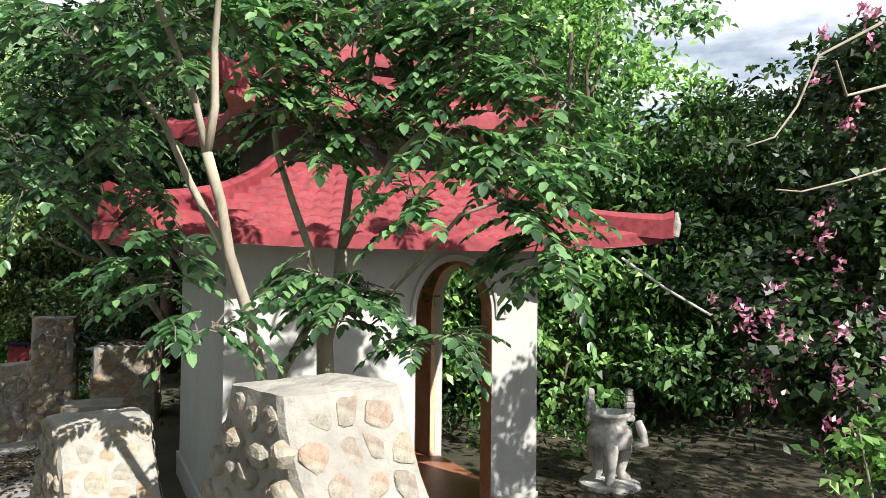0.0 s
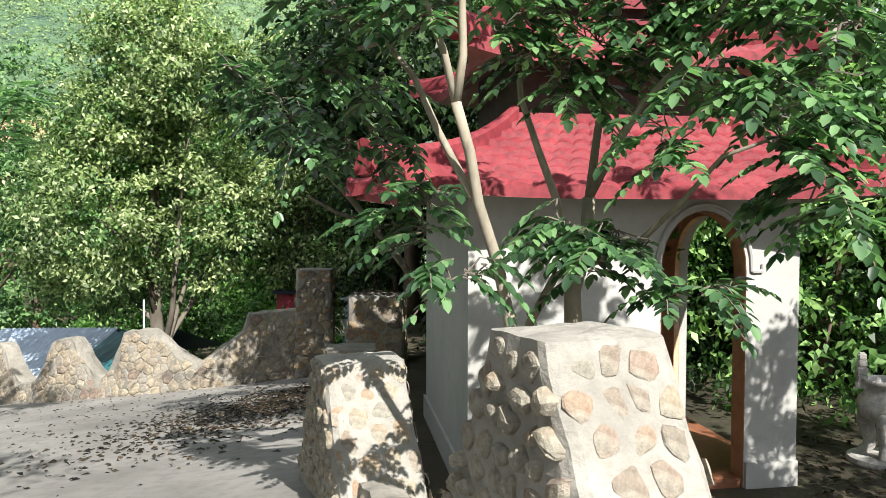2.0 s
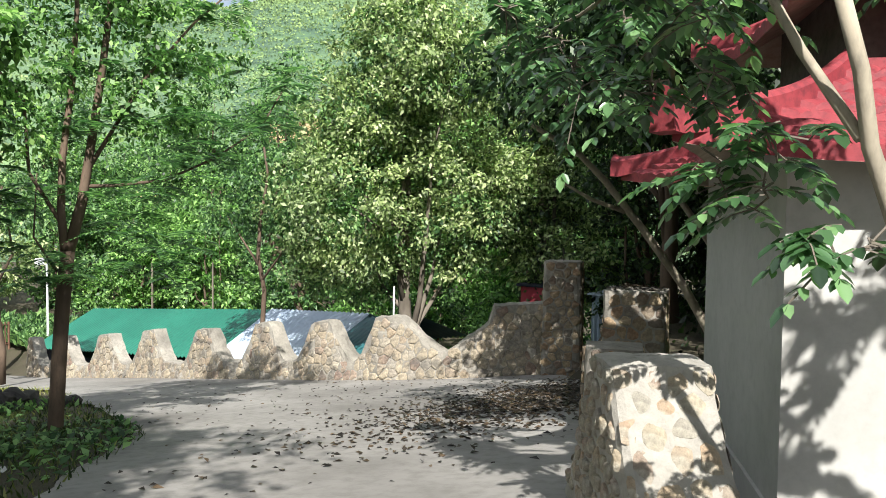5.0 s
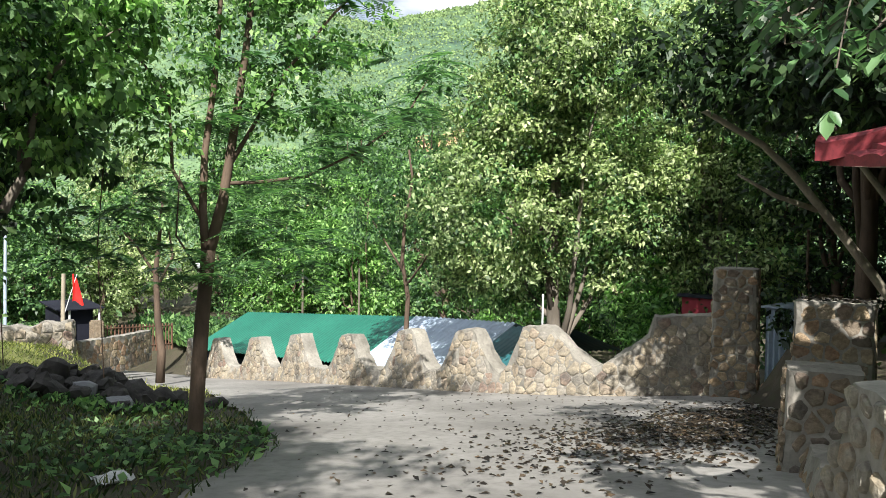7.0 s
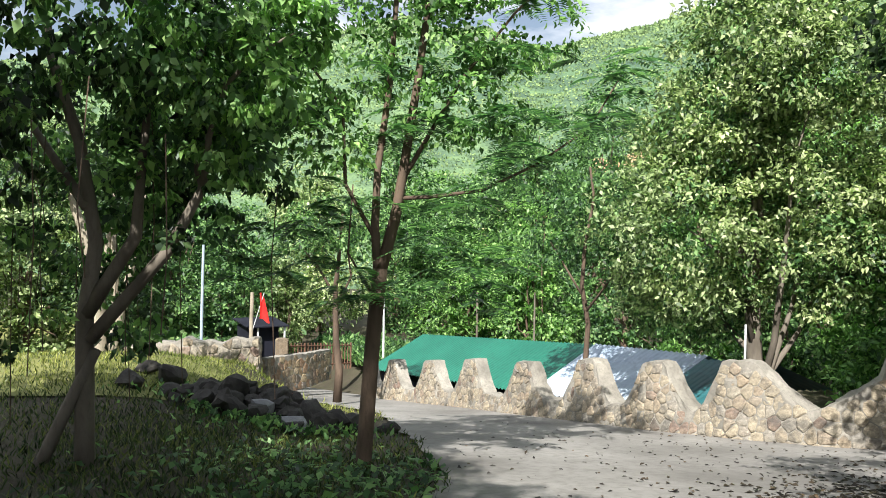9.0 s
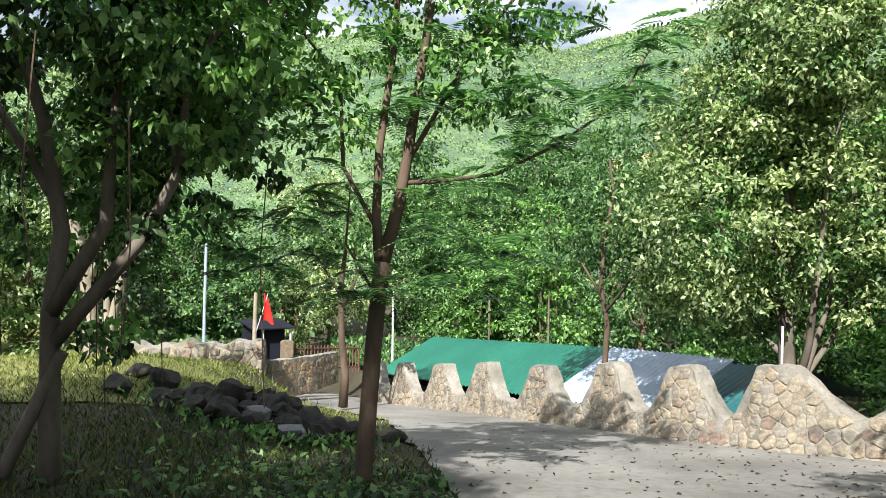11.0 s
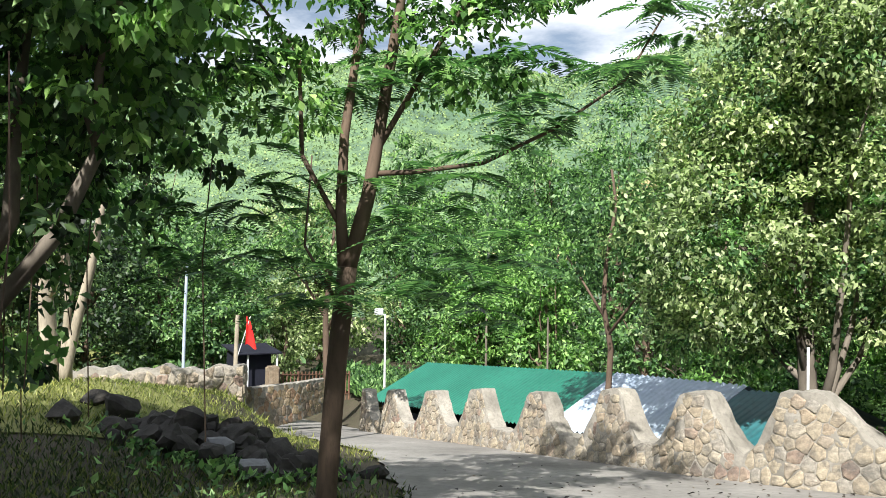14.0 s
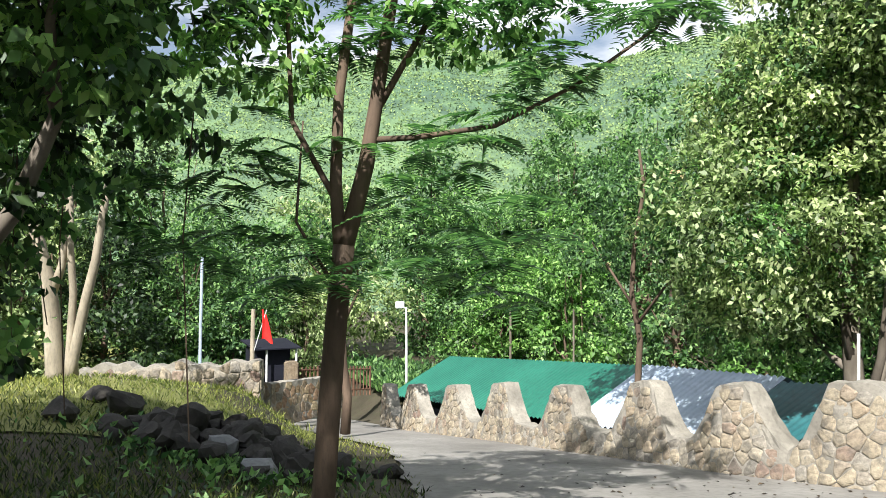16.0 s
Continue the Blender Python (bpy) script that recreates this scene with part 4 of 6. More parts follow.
NEAR_1 = [(-1.59, 4.31, 1.43), (-1.81, 4.41, 1.27), (-1.17, 4.08, 2.49), (-1.41, 4.08, 2.40), (-1.65, 4.08, 2.49), (-2.01, 4.38, 2.38), (-2.26, 4.48, 2.60),
          (-2.45, 4.48, 2.70), (-1.93, 4.49, 2.05), (-2.23, 4.59, 2.17), (-1.86, 4.50, 1.73), (-2.50, 4.59, 2.23), (-1.41, 3.98, 2.57), (-1.97, 4.28, 2.64), (-1.62, 4.41, 1.21), (-1.2, 3.8, 2.9), (-1.6, 3.9, 3.1),
          (-3.3, 5.1, 2.35), (-3.0, 5.2, 2.15), (-2.8, 5.0, 1.95), (-2.5, 4.8, 1.8), (-2.2, 4.7, 1.75), (-3.5, 5.5, 2.2), (-3.2, 5.7, 1.95), (-2.8, 5.8, 1.9), (-2.6, 5.3, 2.25)]
NEAR_2 = [(-0.61, 4.01, 1.14), (-0.75, 4.11, 1.22), (-0.48, 4.11, 1.2), (-0.22, 4.10, 1.62),
          (0.24, 3.90, 1.61), (0.41, 3.91, 1.41), (0.55, 3.91, 1.33), (0.18, 4.00, 1.81), (0.43, 4.09, 1.95), (-0.10, 4.09, 1.94), (-0.35, 4.29, 2.07), (-0.62, 4.39, 2.21), (-0.80, 4.39, 2.08), (0.01, 4.09, 2.33),
          (0.13, 4.08, 2.51), (-0.11, 4.18, 2.53), (-0.36, 4.28, 2.38), (-0.56, 4.38, 2.59), (-0.89, 4.48, 2.49), (-1.09, 4.48, 2.61), (-1.13, 4.39, 2.33), (-0.81, 4.38, 2.71), (0.25, 4.09, 2.21), (-0.30, 4.28, 2.75),
          # high clusters, mostly above the view, added to shade the roof
          (-0.9, 4.6, 2.95), (-0.5, 4.9, 2.9), (0.0, 4.7, 2.85), (0.4, 4.6, 2.7), (-0.2, 4.3, 3.2), (0.5, 4.4, 3.2), (0.9, 4.6, 3.4), (1.3, 4.8, 3.5), (0.9, 5.2, 3.7), (1.6, 4.4, 3.7), (0.3, 5.0, 3.4), (-0.5, 4.8, 3.5), (1.9, 5.0, 3.9), (1.2, 4.0, 3.9),
          (0.57, 4.29, 2.2), (0.40, 4.18, 2.36), (-0.68, 4.39, 1.95), (0.55, 4.10, 1.74), (-0.95, 4.5, 2.2), (-0.3, 4.5, 2.3)]
compound_crown("crown", rng, [(-1.10, 3.66, 1.0), (-1.3, 3.75, 1.04)], 6, 0.1, 0.25, 6, 0.095, 0.5, M_LEAF_NEAR, T1, M_BARK_GREY)
compound_crown("crown", rng, NEAR_1, 7, 0.18, 0.34, 8, 0.105, 0.5, M_LEAF_NEAR, T1, M_BARK_GREY)
compound_crown("crown", rng, [(-0.21, 4.02, 0.92), (-0.02, 3.92, 0.95), (-0.6, 4.1, 1.05)], 6, 0.1, 0.25, 6, 0.095, 0.5, M_LEAF_NEAR, T2, M_BARK_GREY)
compound_crown("crown", rng, NEAR_2, 9, 0.17, 0.33, 8, 0.105, 0.5, M_LEAF_NEAR, T2, M_BARK_GREY)
# unseen upper crown, added only to shade the gate and road
adopt(crown_mesh("crown", rng, [(-2.6, 6.8, 4.8, 1.5, 1.3, 0.6), (-1.6, 5.4, 4.4, 1.3, 1.0, 0.5)], 110, 34, 0.36, 0.13, M_LEAF_NEAR), T1)

# --- the leaning tree by the gate
LT = empty("tree", -4.6, 15.5, height(-4.6, 15.5), "leaning tree with pale bark behind the gate pillar", "tree", "forest trees")
rng = np.random.default_rng(31)
wood_part("trunk", [
    ([(-4.5, 15.5, -2.4), (-4.67, 15.38, -1.27), (-5.18, 14.97, -0.17), (-5.70, 14.29, 0.83), (-6.15, 13.52, 1.71), (-6.50, 13.23, 2.15), (-7.18, 12.65, 2.67)], 0.1, 0.04),
    ([(-5.95, 13.95, 1.19), (-6.42, 13.53, 1.40), (-6.75, 12.98, 1.70)], 0.05, 0.02),
    ([(-4.6, 15.5, -1.6), (-4.68, 15.58, 0.29), (-5.20, 15.17, 1.21), (-5.64, 14.81, 1.95), (-5.97, 14.40, 2.58)], 0.085, 0.035),
], M_BARK_PALE, LT)
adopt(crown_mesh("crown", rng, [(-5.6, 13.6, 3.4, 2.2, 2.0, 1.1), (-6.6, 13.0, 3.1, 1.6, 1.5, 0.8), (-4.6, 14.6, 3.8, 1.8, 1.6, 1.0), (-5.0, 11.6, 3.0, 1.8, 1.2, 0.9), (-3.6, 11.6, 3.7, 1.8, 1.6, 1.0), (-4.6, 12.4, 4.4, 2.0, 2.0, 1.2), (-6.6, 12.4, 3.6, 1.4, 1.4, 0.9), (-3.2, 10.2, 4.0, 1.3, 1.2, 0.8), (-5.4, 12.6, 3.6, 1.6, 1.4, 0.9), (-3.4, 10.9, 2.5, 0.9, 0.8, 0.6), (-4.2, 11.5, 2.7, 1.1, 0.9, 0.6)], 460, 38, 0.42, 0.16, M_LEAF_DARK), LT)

# --- the feathery tree at the verge
FT = empty("tree", -11.55, 6.8, -2.15, "slender two-stemmed tree with feathery leaves at the road edge", "tree", "verge trees")
rx, ry = 0.525, 0.851


def at_ft(lat, z, dep=0.0):
    return (-11.6 + rx * lat - ry * dep, 6.75 + ry * lat + rx * dep, z)


rng = np.random.default_rng(41)
wood_part("trunk", [
    ([at_ft(-0.02, -2.5), at_ft(0.0, -2.1), at_ft(0.05, -1.2), at_ft(0.1, -0.4), at_ft(0.18, 0.5)], 0.112, 0.098),
    ([at_ft(0.18, 0.45), at_ft(0.37, 1.2), at_ft(0.46, 1.8), at_ft(0.64, 3.05), at_ft(0.8, 4.4), at_ft(1.0, 6.0)], 0.085, 0.03),
    ([at_ft(0.15, 0.4), at_ft(0.1, 1.05), at_ft(0.12, 1.8), at_ft(0.26, 2.9), at_ft(0.33, 4.0), at_ft(0.2, 5.6)], 0.065, 0.025),
    ([at_ft(0.42, 1.43), at_ft(0.8, 1.45), at_ft(1.5, 1.55), at_ft(2.2, 1.9), at_ft(2.9, 2.4), at_ft(3.3, 3.1)], 0.03, 0.01),
    ([at_ft(0.44, 1.65), at_ft(0.75, 2.2), at_ft(1.2, 3.0), at_ft(1.9, 3.9), at_ft(2.6, 4.6)], 0.035, 0.012),
    ([at_ft(0.1, 0.9), at_ft(-0.3, 1.6), at_ft(-0.35, 2.6), at_ft(-0.9, 3.3), at_ft(-1.5, 3.7)], 0.03, 0.01),
    ([at_ft(0.05, 0.2), at_ft(-0.25, 0.7), at_ft(-0.2, 1.6)], 0.02, 0.008),
], M_BARK_DARK, FT)
fern = []
for lat, z, n in ((1.2, 1.5, 4), (2.0, 1.9, 4), (2.9, 2.5, 5), (3.3, 3.1, 5), (0.9, 0.9, 4), (1.4, 0.35, 3), (1.6, 0.7, 3), (-0.6, 1.4, 4), (-1.0, 1.1, 4), (-0.4, 0.3, 3), (0.6, 0.3, 3), (1.0, 2.5, 4), (1.6, 3.3, 4), (2.3, 4.2, 4),
                  (-0.9, 2.3, 4), (-1.4, 3.6, 4), (0.4, 3.2, 4), (0.9, 4.3, 6), (0.2, 4.8, 6), (1.2, 5.6, 6), (-0.6, 4.6, 5), (1.9, 2.4, 3), (-1.2, 0.5, 3), (0.3, 2.3, 3)):
    for k in range(n + 5):
        fern.append(np.array(at_ft(lat + rng.normal() * 0.3, z + rng.normal() * 0.14, rng.normal() * 0.5)))
P, A, U, S = [], [], [], []
for c in fern:
    for k in range(3):
        d = unit(rng, 1)[0] * np.array([1, 1, 0.12])
        side = np.cross(d, (0, 0, 1.0))
        side /= np.linalg.norm(side)
        L = rng.uniform(0.35, 0.6)
        for i in range(1, 12):
            t = i / 11
            p = c + d * L * t - np.array([0, 0, 0.3 * L * t * t])
            for sgn in (-1, 1):
                P.append(p)
                A.append(side * sgn + d * 0.5 + np.array([0, 0, -0.12]))
                U.append(np.array([0, 0, 1.0]) + rng.normal(size=3) * 0.1)
                S.append(0.17 * (1 - 0.55 * abs(2 * t - 0.9)) + 0.02)
S = np.array(S)
adopt(leaf_cloud("crown", np.array(P), np.array(A), np.array(U), S, S * 0.24, M_LEAF_FEATHER, 0.05), FT)
adopt(crown_mesh("crown", rng, [(*at_ft(-0.4, 3.2), 1.0, 1.0, 0.7), (*at_ft(0.9, 3.5), 1.1, 1.1, 0.7), (*at_ft(1.9, 3.6), 0.9, 0.9, 0.5), (*at_ft(-1.1, 2.7), 0.8, 0.8, 0.4), (*at_ft(0.4, 4.6), 1.4, 1.4, 0.8), (*at_ft(-0.5, 2.2), 0.7, 0.7, 0.4), (*at_ft(1.3, 2.6), 0.8, 0.8, 0.5)], 300, 22, 0.27, 0.105, M_LEAF_BRIGHT, 0.6, 0.6), FT)

# --- the great dark tree of the lawn, with hanging roots
BT = empty("tree", -12.9, 3.5, height(-12.9, 3.5), "large dark fig tree with several trunks and hanging roots", "tree", "verge trees")
rng = np.random.default_rng(51)
wood_part("trunk", [
    ([(-12.89, 3.56, -2.5), (-12.90, 3.54, -1.12), (-12.80, 3.52, -0.13), (-12.63, 3.61, 0.78), (-12.65, 3.41, 1.99), (-12.86, 3.07, 3.14), (-12.89, 3.03, 4.4)], 0.135, 0.04),
    ([(-12.80, 3.52, -0.13), (-12.28, 4.00, 0.85), (-12.04, 4.01, 1.65), (-11.9, 4.1, 3.0)], 0.1, 0.03),
    ([(-12.76, 3.58, -0.41), (-12.06, 4.35, 0.72), (-11.65, 4.63, 1.46), (-11.77, 4.45, 2.12), (-11.2, 4.5, 3.0)], 0.09, 0.03),
    ([(-13.06, 2.89, -2.4), (-12.93, 3.30, -1.38), (-12.73, 3.64, -0.54)], 0.09, 0.07),
    ([(-11.65, 4.63, 1.46), (-11.12, 4.55, 1.99), (-10.83, 4.65, 2.52), (-10.38, 4.81, 2.76), (-9.97, 5.09, 2.95)], 0.045, 0.012),
    ([(-12.6, 3.5, 1.2), (-13.6, 3.0, 2.2), (-14.8, 3.0, 2.8)], 0.07, 0.02),
], M_BARK_GREY, BT)
BLOBS = [(-12.8, 3.2, 3.6, 2.6, 2.4, 1.3), (-11.6, 4.4, 3.2, 1.6, 1.4, 1.0), (-14.5, 3.2, 2.6, 1.8, 1.6, 0.9), (-10.8, 3.2, 3.6, 1.5, 1.6, 1.1), (-12.4, 2.2, 2.0, 1.2, 1.0, 0.9), (-12.7, 3.9, 1.5, 1.1, 0.9, 0.9),
         (-13.4, 3.6, 0.6, 0.9, 0.8, 0.7), (-12.6, 2.6, 0.2, 0.8, 0.7, 0.8), (-11.6, 4.9, 2.3, 1.0, 0.8, 0.6),
         (-12.4, 5.4, 2.3, 1.3, 0.9, 1.0), (-11.9, 5.0, 3.5, 1.5, 1.2, 0.8), (-13.4, 5.0, 1.7, 1.0, 0.8, 0.8), (-10.2, 3.6, 3.4, 1.4, 1.2, 0.8),
         (-12.6, 4.6, 0.7, 1.0, 0.8, 0.6), (-13.3, 4.2, -0.2, 0.9, 0.7, 0.5), (-14.4, 3.8, 1.2, 1.2, 1.0, 0.8)]
# dark, mid and bright copies put shaded and sunlit leaves into colour
adopt(crown_mesh("crown", rng, BLOBS, 120, 40, 0.36, 0.14, M_LEAF_DARK, 0.8, 0.62), BT)
adopt(crown_mesh("crown", rng, BLOBS, 180, 36, 0.34, 0.13, M_LEAF_MID, 0.8, 0.62), BT)
adopt(crown_mesh("crown", rng, [(-10.4, 4.9, 2.5, 0.9, 0.6, 0.5), (-10.9, 4.6, 1.9, 0.5, 0.4, 0.4), (-9.9, 5.0, 2.9, 0.6, 0.5, 0.4), (-10.2, 4.3, 3.2, 1.0, 0.8, 0.5)], 62, 26, 0.24, 0.13, M_LEAF_BRIGHT, 0.9, 0.66), BT)
adopt(crown_mesh("crown", rng, [(-12.3, 4.4, 2.5, 1.5, 0.8, 0.9), (-11.2, 4.3, 2.8, 1.2, 0.8, 0.7), (-13.2, 4.4, 1.6, 1.2, 0.7, 0.8), (-11.8, 4.9, 2.0, 0.9, 0.6, 0.6)], 120, 40, 0.32, 0.13, M_LEAF_MID, 0.8, 0.62), BT)
adopt(crown_mesh("crown", rng, BLOBS, 90, 36, 0.34, 0.13, M_LEAF_BRIGHT, 0.8, 0.62), BT)
for k in range(20):
    a = rng.uniform(0, 6.28)
    x, y = -12.6 + rng.normal() * 1.4, 3.7 + rng.normal() * 0.7
    z = rng.uniform(1.2, 2.6)
    bm = bmesh.new()
    tube(bm, [(x, y, z), (x + rng.normal() * 0.05, y + rng.normal() * 0.05, z - 1.2), (x + rng.normal() * 0.08, y, z - rng.uniform(1.8, 3.2))], 0.008, 4)
    adopt(part("hanging_root", bm, M_BARK_DARK), BT)

# --- slender trees further down
for name, label, limbs_, blobs, mat, bark, seed, leaf in (
    ("tree", "thin tree growing behind the parapet", [([(-18.05, 16.6, -4.6), (-18.03, 16.45, -2.34), (-17.98, 16.48, -1.21), (-18.05, 16.30, -0.20), (-18.00, 16.33, 0.80), (-17.86, 16.50, 2.18), (-17.89, 16.37, 3.0)], 0.09, 0.03),
      ([(-18.0, 16.4, -0.6), (-18.5, 16.1, 0.3), (-19.3, 16.2, 1.0)], 0.04, 0.015), ([(-18.0, 16.4, -0.9), (-17.4, 16.7, 0.0), (-16.7, 16.8, 0.5)], 0.04, 0.015)],
     [(-18.0, 16.5, 2.0, 1.6, 1.6, 1.1), (-19.2, 16.6, 1.0, 1.3, 1.3, 0.8), (-16.9, 16.8, 1.0, 1.0, 1.0, 0.6)], M_LEAF_MID, M_BARK_DARK, 61, 0.15),
    ("tree", "dark thin tree beside the lawn corner", [([(-24.95, 12.3, -4.2), (-24.92, 12.34, -3.2), (-24.94, 12.22, -2.22), (-24.93, 12.15, -0.67), (-24.85, 12.23, 0.41), (-24.77, 12.31, 1.8)], 0.15, 0.04),
      ([(-24.93, 12.2, -1.2), (-24.5, 12.5, -0.2), (-24.6, 12.3, 1.3)], 0.05, 0.02), ([(-24.93, 12.2, -0.9), (-25.3, 11.7, 0.1), (-25.7, 11.2, 0.8)], 0.05, 0.02)],
     [(-24.8, 12.3, 1.6, 1.6, 1.6, 0.9), (-25.6, 11.4, 1.0, 1.2, 1.2, 0.6), (-24.2, 12.8, 0.9, 1.0, 1.0, 0.5)], M_LEAF_MID, M_BARK_DARK, 62, 0.16),
    ("tree", "pale many-stemmed tree on the lawn", [([(-23.15, 5.09, -2.2), (-23.15, 5.09, -1.84), (-23.16, 5.01, -0.72), (-23.18, 4.92, -0.01), (-23.25, 4.75, 0.81), (-23.38, 4.48, 1.6), (-23.5, 4.3, 2.6)], 0.23, 0.08),
      ([(-23.15, 5.00, -0.25), (-23.03, 5.17, 0.34), (-22.96, 5.26, 1.17), (-22.9, 5.3, 2.2)], 0.1, 0.05), ([(-22.97, 5.40, -2.0), (-22.97, 5.40, -1.66), (-22.82, 5.60, -0.48), (-22.69, 5.79, 0.47), (-22.61, 5.88, 1.29), (-22.5, 6.0, 2.2)], 0.13, 0.07),
      ([(-23.01, 5.34, -2.0), (-23.01, 5.34, -1.66), (-22.93, 5.39, -0.24), (-22.94, 5.32, 0.70), (-22.9, 5.3, 1.8)], 0.1, 0.06)],
     [(-23.2, 5.0, 3.0, 2.4, 2.4, 1.2), (-22.3, 5.9, 2.8, 1.6, 1.6, 0.9), (-24.4, 4.2, 2.6, 1.6, 1.6, 0.9)], M_LEAF_DARK, M_BARK_PALE, 63, 0.15),
):
    x, y = limbs_[0][0][0][:2]
    root = empty(name, x, y, height(x, y), label, "tree", "verge trees")
    wood_part("trunk", limbs_, bark, root)
    adopt(crown_mesh("crown", np.random.default_rng(seed), blobs, 120, 28, 0.36, leaf, mat, 0.4), root)

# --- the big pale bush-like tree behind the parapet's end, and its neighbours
broad_tree(-14.0, 18.6, 12.0, 3.7, 71, M_LEAF_PALE, M_BARK_GREY, "tall bushy tree with pale olive leaves behind the parapet", 0.15, 900, 56, 0.34, "forest trees", -4.6, 0.5, 0.5, inner_shade=M_LEAF_MID)
broad_tree(-11.4, 21.5, 11.0, 3.0, 72, M_LEAF_PALE, M_BARK_GREY, "leafy tree beside the gate pillar", 0.16, 460, 50, 0.22, "forest trees", -3.6, 0.5, 0.5, inner_shade=M_LEAF_DARK)

# --- the wood: deep rows of trees behind the pavilion, past the gate and beyond the roofs
R_ = random.Random(99)
# rows that lie in shade draw on leaf_dark, which carries it in colour
MATS = [(M_LEAF_MID, "mid-green"), (M_LEAF_DARK, "dark-leaved"), (M_LEAF_MID, "leafy green"), (M_LEAF_BRIGHT, "fresh green"), (M_LEAF_PALE, "olive-green")]


def wood(n, place, h, r, leaf, clumps, per, mats, low=0.08, zed=None):
    for k in range(n):
        x, y = place(k / max(1, n - 1))
        m, word = MATS[R_.choice(mats)]
        hh = h * R_.uniform(0.85, 1.18)
        broad_tree(x, y, hh, r * R_.uniform(0.85, 1.2), R_.randrange(10 ** 6), m, M_BARK_DARK, word + " woodland tree with foliage to the ground", leaf, clumps, per, low, "woodland trees", None if zed is None else zed)


def polar(a, d):
    return d * math.sin(radians(a)), d * math.cos(radians(a))


wood(7, lambda t: polar(-8 + 17 * t + R_.uniform(-1, 1), R_.uniform(12.5, 14.5)), 8.5, 2.2, 0.15, 230, 44, [0, 3, 2, 3])
wood(7, lambda t: polar(-12 + 23 * t + R_.uniform(-2, 2), R_.uniform(17, 21)), 10.5, 2.8, 0.22, 170, 40, [0, 2, 3])
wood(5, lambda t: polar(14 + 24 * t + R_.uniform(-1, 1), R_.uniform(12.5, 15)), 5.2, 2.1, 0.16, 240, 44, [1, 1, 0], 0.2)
wood(3, lambda t: polar(11 + 9 * t, R_.uniform(20, 24)), 6.2, 2.8, 0.24, 190, 40, [3, 3, 0])
wood(4, lambda t: polar(23 + 22 * t, R_.uniform(19, 23)), 8.6, 2.8, 0.22, 220, 40, [0, 1, 3])
# past the gate; deep canopy shade put into the near row's dark leaves
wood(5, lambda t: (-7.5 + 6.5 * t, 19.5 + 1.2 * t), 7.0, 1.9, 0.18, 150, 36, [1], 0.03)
wood(7, lambda t: (-9.5 + 10 * t + R_.uniform(-1, 1), 24 + R_.uniform(-1.5, 3) - 2 * t), 10.0, 2.8, 0.22, 180, 40, [1, 0, 2], 0.12)
wood(3, lambda t: (-2.6 - 3.6 * t, 15.8 + 1.6 * t), 10.5, 2.6, 0.19, 300, 40, [0, 1], 0.45)
# beyond the roofs
wood(9, lambda t: (-48 + 32 * t + R_.uniform(-1, 1), 27 + R_.uniform(-1.0, 2.5)), 9.2, 2.9, 0.26, 230, 40, [3, 0, 3, 2], 0.03, -6.6)
wood(9, lambda t: (-56 + 40 * t + R_.uniform(-1, 1), 35 + R_.uniform(-2, 3)), 15.0, 3.8, 0.34, 220, 40, [3, 0, 2], 0.03, -6.8)
wood(8, lambda t: (-75 + 52 * t, 48 + R_.uniform(-3, 3)), 17.0, 4.8, 0.42, 210, 36, [0, 2, 3], 0.03, -7.0)
# left of the road, past the lawn
wood(8, lambda t: (-37 - 6 * t + R_.uniform(-1, 1), -5 + 22 * t), 7.5, 2.8, 0.25, 210, 38, [0, 1, 2, 4], 0.05)
wood(8, lambda t: (-50 + R_.uniform(-3, 3), -10 + 38 * t), 13.0, 4.4, 0.36, 200, 36, [3, 0, 4], 0.03)
wood(4, lambda t: (-27 - 4 * t, -4.5 + 4 * t), 6.0, 2.2, 0.18, 150, 34, [1, 0], 0.05)
# unseen trees behind and beside the walker, added to shade road, verge and courtyard
wood(2, lambda t: (-0.8 - 1.9 * t, -2.6 + 0.3 * t), 11.0, 2.3, 0.2, 250, 30, [0, 1], 0.5)
wood(3, lambda t: (-4.4 - 4.4 * t, -1.9 + 0.6 * t), 7.6, 2.2, 0.2, 260, 32, [0, 1], 0.4)
wood(2, lambda t: (-8.4 - 2.4 * t, -2.0 - 0.4 * t), 8.5, 2.2, 0.2, 105, 34, [1], 0.45)
wood(1, lambda t: (7.2, 3.6), 7.5, 2.1, 0.2, 110, 32, [1], 0.45)
wood(2, lambda t: (8.8 + 1.8 * t, 6.2 + 2.4 * t), 10.5, 2.2, 0.2, 80, 34, [1], 0.35)
wood(2, lambda t: (-11.2 - 2.0 * t, 0.2 - 0.6 * t), 10.0, 2.3, 0.2, 300, 34, [1], 0.48)

# ---------------------------------------------------------------- hills
RIDGE_AT = [-8, 12, 30, 36, 41, 43.6, 47.6, 50.5, 53.4, 55.1, 58.5, 61, 63.6, 66.2, 75, 95]
RIDGE_UP = [27.3, 67.2, 94.3, 94.3, 90.7, 86.2, 82.6, 78.9, 82.6, 88.0, 88.0, 92.6, 89.9, 85.3, 78.1, 54.4]


def hill_height(x, y):
    a = math.degrees(math.atan2(-x, y))      # 0 straight ahead, growing to the left
    d = math.hypot(x, y)
    ridge = float(np.interp(a, RIDGE_AT, RIDGE_UP))
    rise = smoothstep(70, 330, d)
    rough = 2.5 * noise.noise((x * 0.012, y * 0.012, 1.0)) + 2.2 * noise.noise((x * 0.04, y * 0.04, 5.0)) + 1.2 * noise.noise((x * 0.15, y * 0.15, 2.0))
    return -10 + rise * (ridge + 10) + rough * smoothstep(60, 160, d)


hv, hf, NA, ND = [], [], 240, 70
